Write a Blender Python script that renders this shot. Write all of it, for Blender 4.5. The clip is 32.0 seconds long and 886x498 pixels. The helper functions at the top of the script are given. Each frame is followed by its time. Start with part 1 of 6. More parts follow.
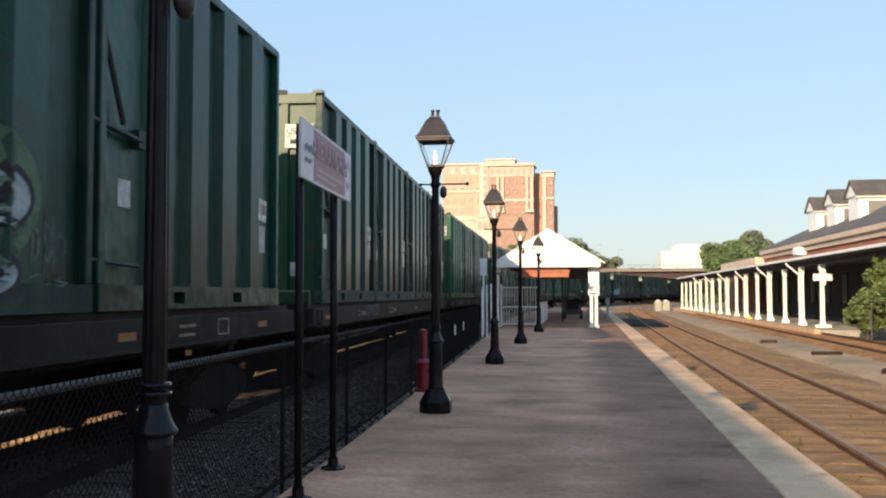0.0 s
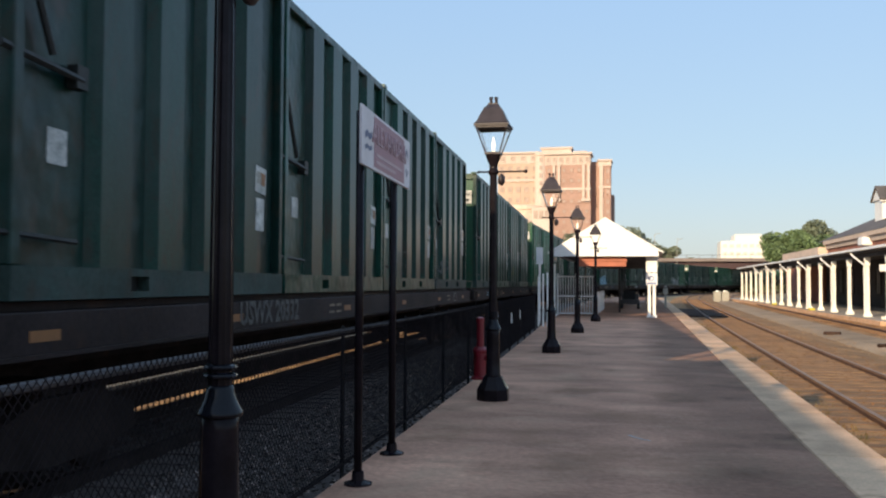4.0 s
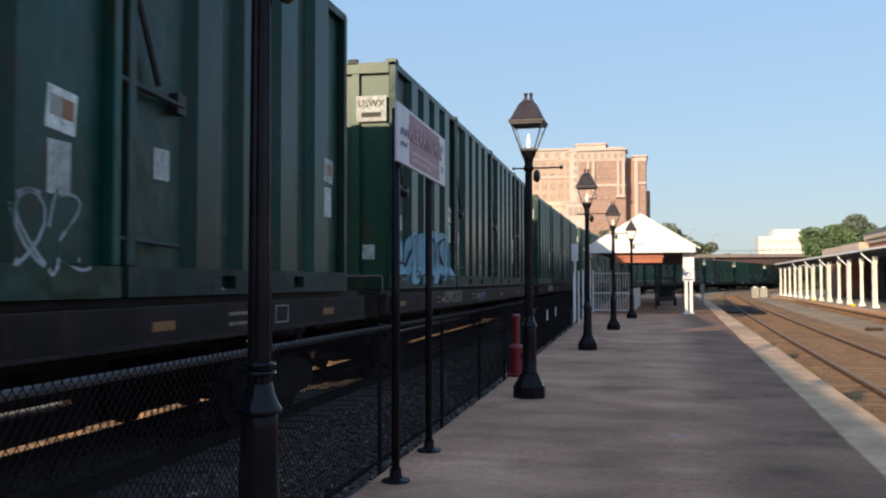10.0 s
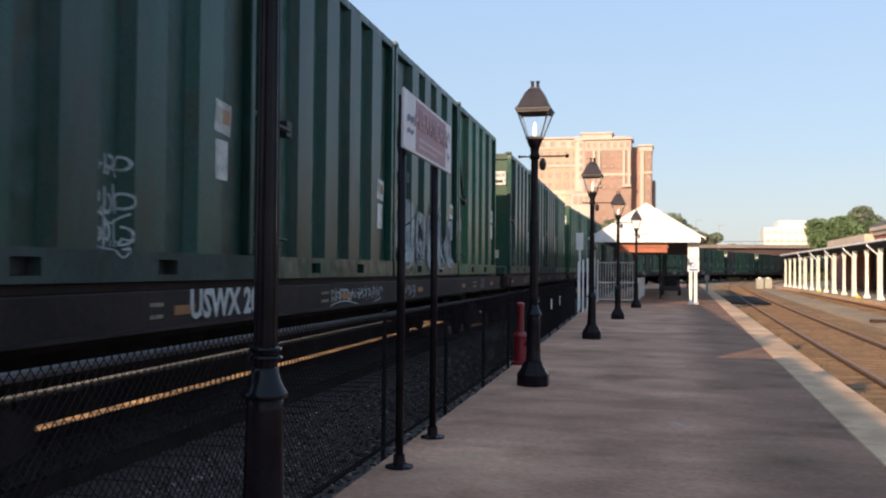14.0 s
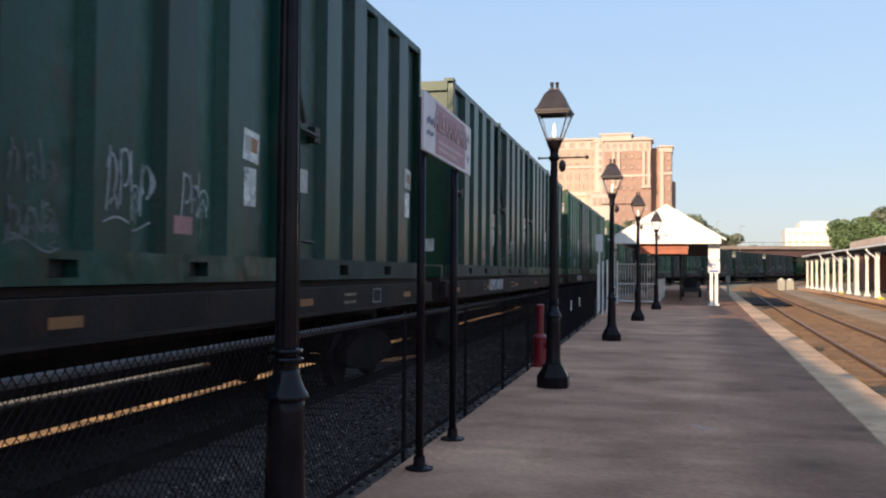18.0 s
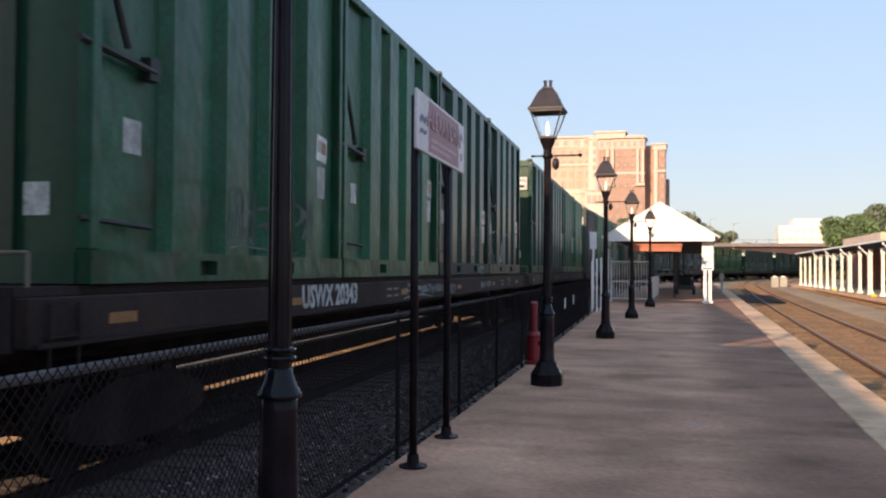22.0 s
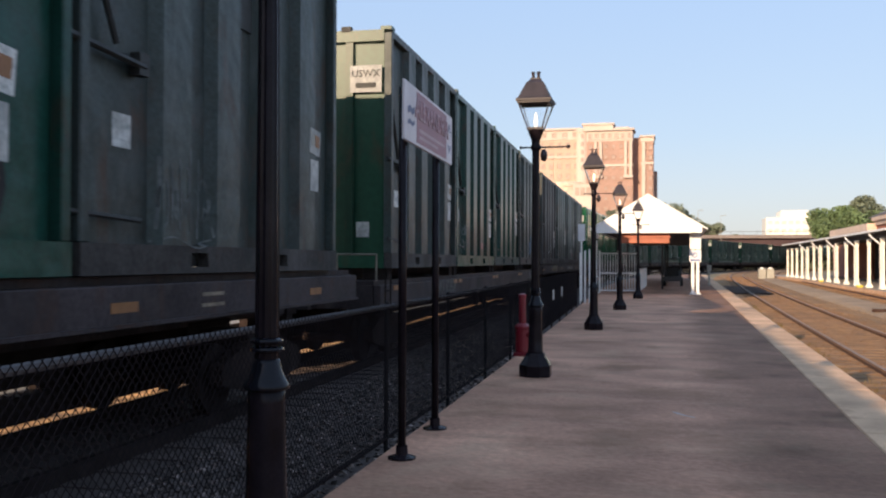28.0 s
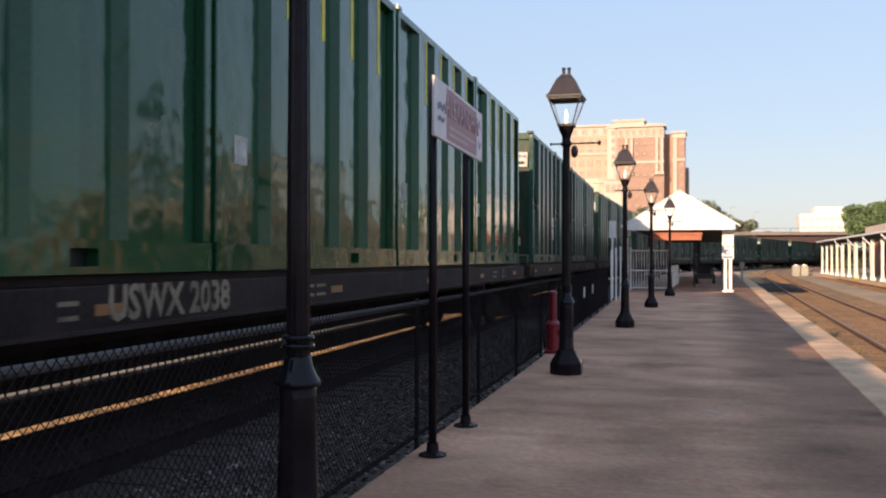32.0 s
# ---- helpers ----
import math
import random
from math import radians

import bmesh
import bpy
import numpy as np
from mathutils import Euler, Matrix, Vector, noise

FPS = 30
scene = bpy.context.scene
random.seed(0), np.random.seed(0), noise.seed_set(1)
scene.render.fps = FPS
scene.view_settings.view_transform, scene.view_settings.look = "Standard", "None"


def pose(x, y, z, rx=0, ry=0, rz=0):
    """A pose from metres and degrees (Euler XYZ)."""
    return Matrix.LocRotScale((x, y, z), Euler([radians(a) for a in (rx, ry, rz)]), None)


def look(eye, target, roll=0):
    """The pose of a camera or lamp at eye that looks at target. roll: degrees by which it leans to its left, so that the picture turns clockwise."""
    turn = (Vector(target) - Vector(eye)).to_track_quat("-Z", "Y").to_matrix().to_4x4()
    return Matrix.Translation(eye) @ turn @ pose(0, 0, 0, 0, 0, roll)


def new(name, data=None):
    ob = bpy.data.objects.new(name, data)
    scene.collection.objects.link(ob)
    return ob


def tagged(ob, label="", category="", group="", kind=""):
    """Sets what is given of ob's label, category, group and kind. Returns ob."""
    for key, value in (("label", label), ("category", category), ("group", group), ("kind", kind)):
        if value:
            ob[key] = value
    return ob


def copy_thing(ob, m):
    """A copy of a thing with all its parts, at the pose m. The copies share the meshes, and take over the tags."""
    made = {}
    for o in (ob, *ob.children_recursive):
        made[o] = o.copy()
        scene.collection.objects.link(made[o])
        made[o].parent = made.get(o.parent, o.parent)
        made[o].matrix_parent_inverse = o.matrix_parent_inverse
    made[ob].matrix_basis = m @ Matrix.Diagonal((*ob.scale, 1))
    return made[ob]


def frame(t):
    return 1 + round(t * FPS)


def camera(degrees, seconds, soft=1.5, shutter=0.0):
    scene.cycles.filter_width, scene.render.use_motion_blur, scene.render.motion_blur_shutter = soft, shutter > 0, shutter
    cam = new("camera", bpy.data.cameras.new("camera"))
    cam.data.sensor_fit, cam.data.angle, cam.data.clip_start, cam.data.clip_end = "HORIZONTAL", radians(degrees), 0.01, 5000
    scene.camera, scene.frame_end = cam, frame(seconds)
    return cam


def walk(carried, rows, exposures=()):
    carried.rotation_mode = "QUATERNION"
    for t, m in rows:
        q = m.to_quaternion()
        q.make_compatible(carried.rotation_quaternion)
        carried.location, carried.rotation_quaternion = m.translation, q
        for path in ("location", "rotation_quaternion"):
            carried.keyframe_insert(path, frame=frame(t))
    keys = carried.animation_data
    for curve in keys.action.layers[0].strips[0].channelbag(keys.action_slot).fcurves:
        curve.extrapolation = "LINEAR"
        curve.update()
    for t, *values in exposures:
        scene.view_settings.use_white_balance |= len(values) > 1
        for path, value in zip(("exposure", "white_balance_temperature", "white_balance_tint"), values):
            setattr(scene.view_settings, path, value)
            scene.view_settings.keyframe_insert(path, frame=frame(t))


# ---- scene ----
cam = camera(51.0, 32.0, soft=2.15, shutter=0.08)
# seconds, eye x y z, yaw to the left, pitch up, roll
PATH = [
    (0, -0.065, 0.093, 1.548, 8.344, 2.821, -0.097),
    (0.5, -0.072, 0.110, 1.550, 8.193, 2.330, -0.038),
    (1, -0.075, 0.117, 1.534, 7.936, 1.845, 0.322),
    (1.5, -0.090, 0.142, 1.528, 7.951, 1.778, 0.083),
    (2, -0.085, 0.123, 1.537, 8.298, 1.843, 0.084),
    (2.5, -0.096, 0.131, 1.522, 9.564, 2.270, -0.052),
    (3, -0.106, 0.121, 1.526, 11.628, 2.101, 0.280),
    (3.5, -0.099, 0.098, 1.533, 11.737, 2.094, 0.253),
    (5.5, -0.106, 0.103, 1.525, 12.149, 2.281, 0.607),
    (6, -0.115, 0.110, 1.527, 12.370, 2.151, 0.838),
    (6.5, -0.110, 0.104, 1.526, 12.480, 1.864, 0.785),
    (7, -0.113, 0.113, 1.526, 12.400, 1.788, 0.862),
    (7.5, -0.107, 0.097, 1.532, 12.513, 1.978, 0.624),
    (8, -0.121, 0.124, 1.519, 12.597, 1.632, 0.442),
    (8.5, -0.127, 0.136, 1.518, 13.040, 1.679, 0.453),
    (9, -0.126, 0.123, 1.527, 13.347, 2.099, 0.460),
    (9.5, -0.119, 0.113, 1.522, 13.684, 2.054, 0.311),
    (10, -0.118, 0.111, 1.527, 13.869, 1.978, -0.040),
    (10.5, -0.108, 0.087, 1.531, 13.739, 1.832, 0.117),
    (11, -0.121, 0.111, 1.522, 13.879, 1.743, 0.288),
    (11.5, -0.128, 0.130, 1.520, 14.116, 1.392, 0.364),
    (12, -0.112, 0.090, 1.526, 14.077, 1.264, 0.362),
    (12.5, -0.124, 0.119, 1.522, 14.629, 1.275, 0.221),
    (13, -0.130, 0.118, 1.524, 14.475, 1.185, 0.250),
    (13.5, -0.121, 0.106, 1.523, 14.275, 1.203, 0.119),
    (14, -0.123, 0.103, 1.522, 14.148, 1.227, 0.514),
    (14.5, -0.116, 0.089, 1.524, 14.233, 1.306, 0.412),
    (16.5, -0.127, 0.105, 1.519, 14.943, 1.538, 0.437),
    (17, -0.120, 0.080, 1.523, 14.980, 1.422, 0.560),
    (17.5, -0.136, 0.120, 1.518, 15.191, 1.300, 0.520),
    (18, -0.128, 0.098, 1.524, 15.323, 1.314, 0.467),
    (18.5, -0.136, 0.111, 1.524, 15.332, 1.381, 0.265),
    (19, -0.135, 0.107, 1.521, 15.557, 1.741, 0.693),
    (19.5, -0.150, 0.127, 1.521, 15.516, 1.682, 0.995),
    (20, -0.148, 0.129, 1.516, 15.563, 1.415, 0.919),
    (20.5, -0.147, 0.135, 1.517, 15.350, 1.130, 0.690),
    (21, -0.123, 0.101, 1.523, 15.157, 0.956, 0.228),
    (21.5, -0.135, 0.136, 1.514, 14.880, 1.115, 0.098),
    (22, -0.118, 0.091, 1.526, 14.972, 1.187, 0.353),
    (22.5, -0.122, 0.106, 1.520, 14.998, 1.207, 0.150),
    (23, -0.112, 0.084, 1.524, 15.374, 1.265, -0.024),
    (23.5, -0.124, 0.110, 1.519, 15.702, 0.954, 0.035),
    (24, -0.123, 0.109, 1.517, 15.634, 0.763, 0.023),
    (24.5, -0.119, 0.103, 1.521, 14.948, 0.580, 0.021),
    (25, -0.104, 0.102, 1.522, 13.089, 0.283, 0.050),
    (25.5, -0.112, 0.110, 1.519, 13.051, 0.187, 0.208),
    (27.5, -0.118, 0.111, 1.516, 13.921, 0.811, 0.068),
    (28, -0.120, 0.108, 1.517, 14.261, 0.728, 0.195),
    (28.5, -0.126, 0.115, 1.512, 14.780, 0.755, 0.125),
    (29, -0.121, 0.106, 1.517, 14.843, 0.608, 0.058),
    (29.5, -0.127, 0.121, 1.513, 15.087, 0.653, 0.134),
    (30, -0.121, 0.100, 1.515, 15.248, 0.731, 0.348),
    (30.5, -0.119, 0.103, 1.515, 15.351, 0.595, 0.161),
    (31, -0.119, 0.111, 1.512, 15.487, 0.246, 0.017),
    (31.5, -0.120, 0.107, 1.515, 15.673, 0.227, 0.198),
    (32, -0.127, 0.122, 1.511, 16.109, 0.579, 0.091),
]


def eye_pose(x, y, z, yaw, pitch, roll):
    ya, pi = radians(yaw), radians(pitch)
    ahead = Vector((-math.sin(ya) * math.cos(pi), math.cos(ya) * math.cos(pi), math.sin(pi)))
    return look((x, y, z), Vector((x, y, z)) + ahead * 2, roll)


# seconds, stops, kelvin, tint: the phone's drifting white balance
WHITE = [(0, 0.34, 8000, 12), (1, 0.06, 7500, 12), (3, 0.17, 7700, 13), (6, 0.07, 7600, 14), (9, 0.08, 7300, 12), (12, -0.01, 7500, 15), (13, 0.3, 8200, 16), (14, 0.22, 7900, 18), (17, 0.22, 7800, 17), (19, 0.2, 7700, 19), (22, 0.31, 8100, 21), (25, 0.21, 8300, 21), (28, 0.24, 7900, 21), (32, 0.29, 8300, 22)]
walk(cam, [(t, eye_pose(*r)) for t, *r in PATH], exposures=WHITE)

# ---- light: low morning sun from behind the platform's left side
SUN_WAY = Vector((6.27, 16.4, -5.5)).normalized()
sun = new("sun", bpy.data.lights.new("sun", "SUN"))
sun.data.energy, sun.data.angle, sun.data.color = 5.0, radians(0.55), (1.0, 0.86, 0.65)
sun.matrix_basis = look((-40, -60, 60), Vector((-40, -60, 60)) + SUN_WAY)
world = bpy.data.worlds.new("sky")
scene.world = world
world.use_nodes = True
wn = world.node_tree.nodes
sky = wn.new("ShaderNodeTexSky")
sky.sky_type, sky.sun_disc = "NISHITA", False
sky.sun_elevation = math.asin(-SUN_WAY.z)
sky.sun_rotation = math.atan2(-SUN_WAY.x, -SUN_WAY.y)
sky.air_density, sky.dust_density, sky.ozone_density = 0.9, 1.2, 2.5
haze = wn.new("ShaderNodeMix")  # morning haze over the clear sky, greyer towards the horizon all round
haze.data_type = "RGBA"
haze.inputs[0].default_value = 0.78
height = wn.new("ShaderNodeTexCoord")
upward = wn.new("ShaderNodeSeparateXYZ")
ramp = wn.new("ShaderNodeValToRGB")
world.node_tree.links.new(height.outputs["Generated"], upward.inputs[0])
world.node_tree.links.new(upward.outputs["Z"], ramp.inputs[0])
ramp.color_ramp.elements[0].position, ramp.color_ramp.elements[0].color = 0.03, (2.75, 3.55, 4.25, 1)
ramp.color_ramp.elements[1].position, ramp.color_ramp.elements[1].color = 0.3, (1.9, 3.38, 5.55, 1)
middle = ramp.color_ramp.elements.new(0.13)
middle.color = (2.2, 3.5, 5.0, 1)
world.node_tree.links.new(ramp.outputs[0], haze.inputs[7])
world.node_tree.links.new(sky.outputs[0], haze.inputs[6])
world.node_tree.links.new(haze.outputs[2], wn["Background"].inputs[0])
wn["Background"].inputs[1].default_value = 0.175

# ---- materials


def mat(name, color, rough=0.6, metal=0.0, vary=0.25, scale=3.0, fine=40.0, bump=0.15, second=None, amount=0.5, coat=0.0, rand=0.0, streak=0.0, spec=0.5, dust=None, rust=None):
    """Painted or mineral surface: two scales of noise in colour, a fine relief, and an optional second colour in patches or vertical streaks."""
    m = bpy.data.materials.new(name)
    m.use_nodes = True
    nt = m.node_tree
    n, l = nt.nodes, nt.links
    b = n["Principled BSDF"]
    b.inputs["Roughness"].default_value, b.inputs["Metallic"].default_value = rough, metal
    b.inputs["Specular IOR Level"].default_value = spec
    b.inputs["Coat Weight"].default_value, b.inputs["Coat Roughness"].default_value = coat, 0.12
    tc = n.new("ShaderNodeTexCoord")
    big, small = n.new("ShaderNodeTexNoise"), n.new("ShaderNodeTexNoise")
    big.inputs["Scale"].default_value, big.inputs["Detail"].default_value = scale, 5
    small.inputs["Scale"].default_value, small.inputs["Detail"].default_value = fine, 6
    stretch = n.new("ShaderNodeMapping")
    stretch.inputs["Scale"].default_value = (1, 1, 0.12 if streak else 1)
    l.new(tc.outputs["Object"], stretch.inputs[0])
    oi = n.new("ShaderNodeObjectInfo")
    shift = n.new("ShaderNodeVectorMath")
    shift.operation = "ADD"
    spread = n.new("ShaderNodeMath")
    spread.operation, spread.inputs[1].default_value = "MULTIPLY", 50.0
    l.new(oi.outputs["Random"], spread.inputs[0])
    l.new(stretch.outputs[0], shift.inputs[0])
    l.new(spread.outputs[0], shift.inputs[1])
    l.new(shift.outputs[0], big.inputs["Vector"])
    l.new(tc.outputs["Object"], small.inputs["Vector"])
    val = n.new("ShaderNodeMapRange")
    val.inputs["From Min"].default_value, val.inputs["From Max"].default_value = 0.3, 0.7
    val.inputs["To Min"].default_value, val.inputs["To Max"].default_value = 1 - vary, 1 + vary
    l.new(big.outputs["Fac"], val.inputs["Value"])
    val2 = n.new("ShaderNodeMapRange")
    val2.inputs["From Min"].default_value, val2.inputs["From Max"].default_value = 0.3, 0.7
    val2.inputs["To Min"].default_value, val2.inputs["To Max"].default_value = 1 - vary * 0.6, 1 + vary * 0.6
    l.new(small.outputs["Fac"], val2.inputs["Value"])
    mul = n.new("ShaderNodeMath")
    mul.operation = "MULTIPLY"
    l.new(val.outputs[0], mul.inputs[0])
    l.new(val2.outputs[0], mul.inputs[1])
    hsv = n.new("ShaderNodeHueSaturation")
    hsv.inputs["Color"].default_value = (*color, 1)
    last = mul
    if rand:
        rr = n.new("ShaderNodeMapRange")
        rr.inputs["To Min"].default_value, rr.inputs["To Max"].default_value = 1 - rand, 1 + rand
        l.new(oi.outputs["Random"], rr.inputs["Value"])
        last = n.new("ShaderNodeMath")
        last.operation = "MULTIPLY"
        l.new(mul.outputs[0], last.inputs[0])
        l.new(rr.outputs[0], last.inputs[1])
    l.new(last.outputs[0], hsv.inputs["Value"])
    out = hsv.outputs[0]
    if second:
        patch = n.new("ShaderNodeTexNoise")
        patch.inputs["Scale"].default_value, patch.inputs["Detail"].default_value, patch.inputs["Roughness"].default_value = scale * 1.7, 8, 0.65
        l.new(shift.outputs[0], patch.inputs["Vector"])
        ramp = n.new("ShaderNodeValToRGB")
        ramp.color_ramp.elements[0].position, ramp.color_ramp.elements[1].position = 0.72 - amount * 0.4, 0.82 - amount * 0.3
        l.new(patch.outputs["Fac"], ramp.inputs[0])
        mix = n.new("ShaderNodeMix")
        mix.data_type = "RGBA"
        mix.inputs[7].default_value = (*second, 1)
        l.new(ramp.outputs[0], mix.inputs[0])
        l.new(out, mix.inputs[6])
        out = mix.outputs[2]
    for tone, size, lo, hi in ((dust, 0.9, 0.5, 0.78), (rust, 2.0, 0.53, 0.7)):  # rubbed pale smears, then rust blooms
        if tone:
            blot = n.new("ShaderNodeTexNoise")
            blot.inputs["Scale"].default_value, blot.inputs["Detail"].default_value, blot.inputs["Roughness"].default_value = size, 10, 0.72
            blot.inputs["Distortion"].default_value = 0.6
            turned = n.new("ShaderNodeMapping")
            turned.inputs["Scale"].default_value = (1, 1, 0.45)
            l.new(tc.outputs["Object"], turned.inputs[0])
            moved = n.new("ShaderNodeVectorMath")
            moved.operation = "ADD"
            l.new(turned.outputs[0], moved.inputs[0])
            l.new(spread.outputs[0], moved.inputs[1])
            l.new(moved.outputs[0], blot.inputs["Vector"])
            edge_r = n.new("ShaderNodeMapRange")
            edge_r.inputs["From Min"].default_value, edge_r.inputs["From Max"].default_value = lo, hi
            edge_r.inputs["To Max"].default_value = 0.8
            l.new(blot.outputs["Fac"], edge_r.inputs["Value"])
            lay = n.new("ShaderNodeMix")
            lay.data_type = "RGBA"
            lay.inputs[7].default_value = (*tone, 1)
            l.new(edge_r.outputs[0], lay.inputs[0])
            l.new(out, lay.inputs[6])
            out = lay.outputs[2]
    l.new(out, b.inputs["Base Color"])
    if bump:
        bp = n.new("ShaderNodeBump")
        bp.inputs["Strength"].default_value, bp.inputs["Distance"].default_value = bump, 0.02
        l.new(small.outputs["Fac"], bp.inputs["Height"])
        l.new(bp.outputs[0], b.inputs["Normal"])
    return m


def glow(name, color, strength):
    m = mat(name, color, 0.3, bump=0)
    b = m.node_tree.nodes["Principled BSDF"]
    b.inputs["Emission Color"].default_value, b.inputs["Emission Strength"].default_value = (*color, 1), strength
    return m


def glass(name, tint=(0.9, 0.95, 0.95), rough=0.05):
    m = bpy.data.materials.new(name)
    m.use_nodes = True
    b = m.node_tree.nodes["Principled BSDF"]
    b.inputs["Base Color"].default_value, b.inputs["Roughness"].default_value = (*tint, 1), rough
    b.inputs["Transmission Weight"].default_value, b.inputs["IOR"].default_value = 1.0, 1.04
    return m


M_ASPHALT = mat("platform_asphalt", (0.51, 0.262, 0.178), 0.9, vary=0.26, scale=0.45, fine=16, bump=0.5, second=(0.33, 0.17, 0.108), amount=0.5, dust=(0.52, 0.325, 0.215), spec=0.22)


def worn_asphalt(m, inner, outer, dark):
    """Sweeping streaks across the platform, and an older, darker run of asphalt with a ragged border along the edge slabs."""
    n, l = m.node_tree.nodes, m.node_tree.links
    b = n["Principled BSDF"]
    base = b.inputs["Base Color"].links[0].from_socket
    tc = n.new("ShaderNodeTexCoord")
    flow = n.new("ShaderNodeMapping")
    flow.inputs["Scale"].default_value = (0.7, 1.3, 1)
    l.new(tc.outputs["Object"], flow.inputs[0])
    streak = n.new("ShaderNodeTexNoise")
    streak.inputs["Scale"].default_value, streak.inputs["Detail"].default_value, streak.inputs["Roughness"].default_value = 1.0, 7, 0.62
    streak.inputs["Distortion"].default_value = 0.5
    l.new(flow.outputs[0], streak.inputs["Vector"])
    tone = n.new("ShaderNodeMapRange")
    tone.inputs["From Min"].default_value, tone.inputs["From Max"].default_value = 0.34, 0.68
    tone.inputs["To Min"].default_value, tone.inputs["To Max"].default_value = 0.78, 1.21
    l.new(streak.outputs["Fac"], tone.inputs["Value"])
    xyz = n.new("ShaderNodeSeparateXYZ")
    l.new(tc.outputs["Object"], xyz.inputs[0])
    rag = n.new("ShaderNodeTexNoise")
    rag.inputs["Scale"].default_value, rag.inputs["Detail"].default_value = 0.8, 6
    l.new(flow.outputs[0], rag.inputs["Vector"])
    shift = n.new("ShaderNodeMath")
    shift.operation, shift.inputs[1].default_value = "MULTIPLY_ADD", 1.1
    l.new(rag.outputs["Fac"], shift.inputs[0])
    l.new(xyz.outputs["X"], shift.inputs[2])
    run = n.new("ShaderNodeMapRange")
    run.interpolation_type = "SMOOTHSTEP"
    run.inputs["From Min"].default_value, run.inputs["From Max"].default_value = inner + 0.55, outer + 0.55
    run.inputs["To Min"].default_value, run.inputs["To Max"].default_value = 1.0, dark
    l.new(shift.outputs[0], run.inputs["Value"])
    both = n.new("ShaderNodeMath")
    both.operation = "MULTIPLY"
    l.new(tone.outputs[0], both.inputs[0])
    l.new(run.outputs[0], both.inputs[1])
    hsv = n.new("ShaderNodeHueSaturation")
    l.new(base, hsv.inputs["Color"])
    l.new(both.outputs[0], hsv.inputs["Value"])
    l.new(hsv.outputs[0], b.inputs["Base Color"])


worn_asphalt(M_ASPHALT, -0.2, 0.85, 0.53)
M_STRIP = mat("edge_concrete", (0.60, 0.375, 0.24), 0.85, vary=0.22, scale=1.4, fine=50, bump=0.25, second=(0.46, 0.27, 0.17), amount=0.45, rand=0.16, spec=0.2)
M_CURB = mat("platform_wall_concrete", (0.34, 0.30, 0.26), 0.85, vary=0.25, scale=1.5, fine=25, bump=0.4)
M_GROUND = mat("dry_ground", (0.22, 0.17, 0.11), 0.95, vary=0.3, scale=0.08, fine=2, bump=0.4, second=(0.09, 0.12, 0.045), amount=0.5)
M_DIRT = mat("rusty_ballast", (0.29, 0.145, 0.056), 0.95, vary=0.45, scale=0.7, fine=6, bump=1.0, second=(0.15, 0.075, 0.032), amount=0.55, dust=(0.25, 0.15, 0.07))
M_GRAVEL = mat("grey_gravel", (0.31, 0.215, 0.14), 0.95, vary=0.28, scale=0.4, fine=10, bump=0.8, second=(0.22, 0.145, 0.095), amount=0.42)
# Rusty ballast colour made brighter, so its strip reads as sunlit
M_OUTER = mat("sun_bright_rust_gravel", (0.52, 0.27, 0.105), 0.95, vary=0.8, scale=2.2, fine=7, bump=1.0, second=(0.16, 0.07, 0.03), amount=0.5)
M_BANDPALE = mat("pale_band_stone", (0.27, 0.23, 0.185), 0.9, vary=0.35, scale=0.3, fine=6, bump=0.3)
# Ballast darkened to stand for the shade under and beside the train
M_SHADEBED = mat("shade_dark_ballast", (0.072, 0.053, 0.049), 0.95, vary=0.4, scale=0.6, fine=10, bump=1.0)
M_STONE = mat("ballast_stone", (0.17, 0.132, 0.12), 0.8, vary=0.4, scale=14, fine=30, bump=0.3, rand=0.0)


def each_stone(m, lo, hi):
    """Gives every loose stone of a heap its own tone."""
    n, l = m.node_tree.nodes, m.node_tree.links
    b = n["Principled BSDF"]
    base = b.inputs["Base Color"].links[0].from_socket
    geo, power, tone, hsv = n.new("ShaderNodeNewGeometry"), n.new("ShaderNodeMath"), n.new("ShaderNodeMapRange"), n.new("ShaderNodeHueSaturation")
    power.operation, power.inputs[1].default_value = "POWER", 4.0
    tone.inputs["To Min"].default_value, tone.inputs["To Max"].default_value = lo, hi
    l.new(geo.outputs["Random Per Island"], power.inputs[0])
    l.new(power.outputs[0], tone.inputs["Value"])
    l.new(base, hsv.inputs["Color"])
    l.new(tone.outputs[0], hsv.inputs["Value"])
    l.new(hsv.outputs[0], b.inputs["Base Color"])


each_stone(M_STONE, 0.35, 3.2)
M_STONE2 = mat("rusty_stone", (0.20, 0.098, 0.042), 0.9, vary=0.35, scale=3, fine=30, bump=0.3)
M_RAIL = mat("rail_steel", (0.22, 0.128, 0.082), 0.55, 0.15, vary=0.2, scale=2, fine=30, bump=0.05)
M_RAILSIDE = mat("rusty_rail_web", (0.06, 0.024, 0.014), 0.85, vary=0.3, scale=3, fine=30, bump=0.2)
M_STRAW = mat("dry_weed", (0.17, 0.115, 0.045), 0.9, vary=0.5, scale=3, fine=20, bump=0, second=(0.07, 0.07, 0.025), amount=0.5, spec=0.15)
M_TIMBER = mat("tarred_timber", (0.04, 0.023, 0.018), 0.9, vary=0.35, scale=2, fine=18, bump=0.5, rand=0.25, spec=0.15)
M_TIE = mat("weathered_tie", (0.19, 0.098, 0.046), 0.9, vary=0.35, scale=2, fine=18, bump=0.6, rand=0.2)
M_BLACK = mat("black_lamp_paint", (0.014, 0.0105, 0.0135), 0.16, vary=0.3, scale=6, fine=50, bump=0.03, spec=0.11)
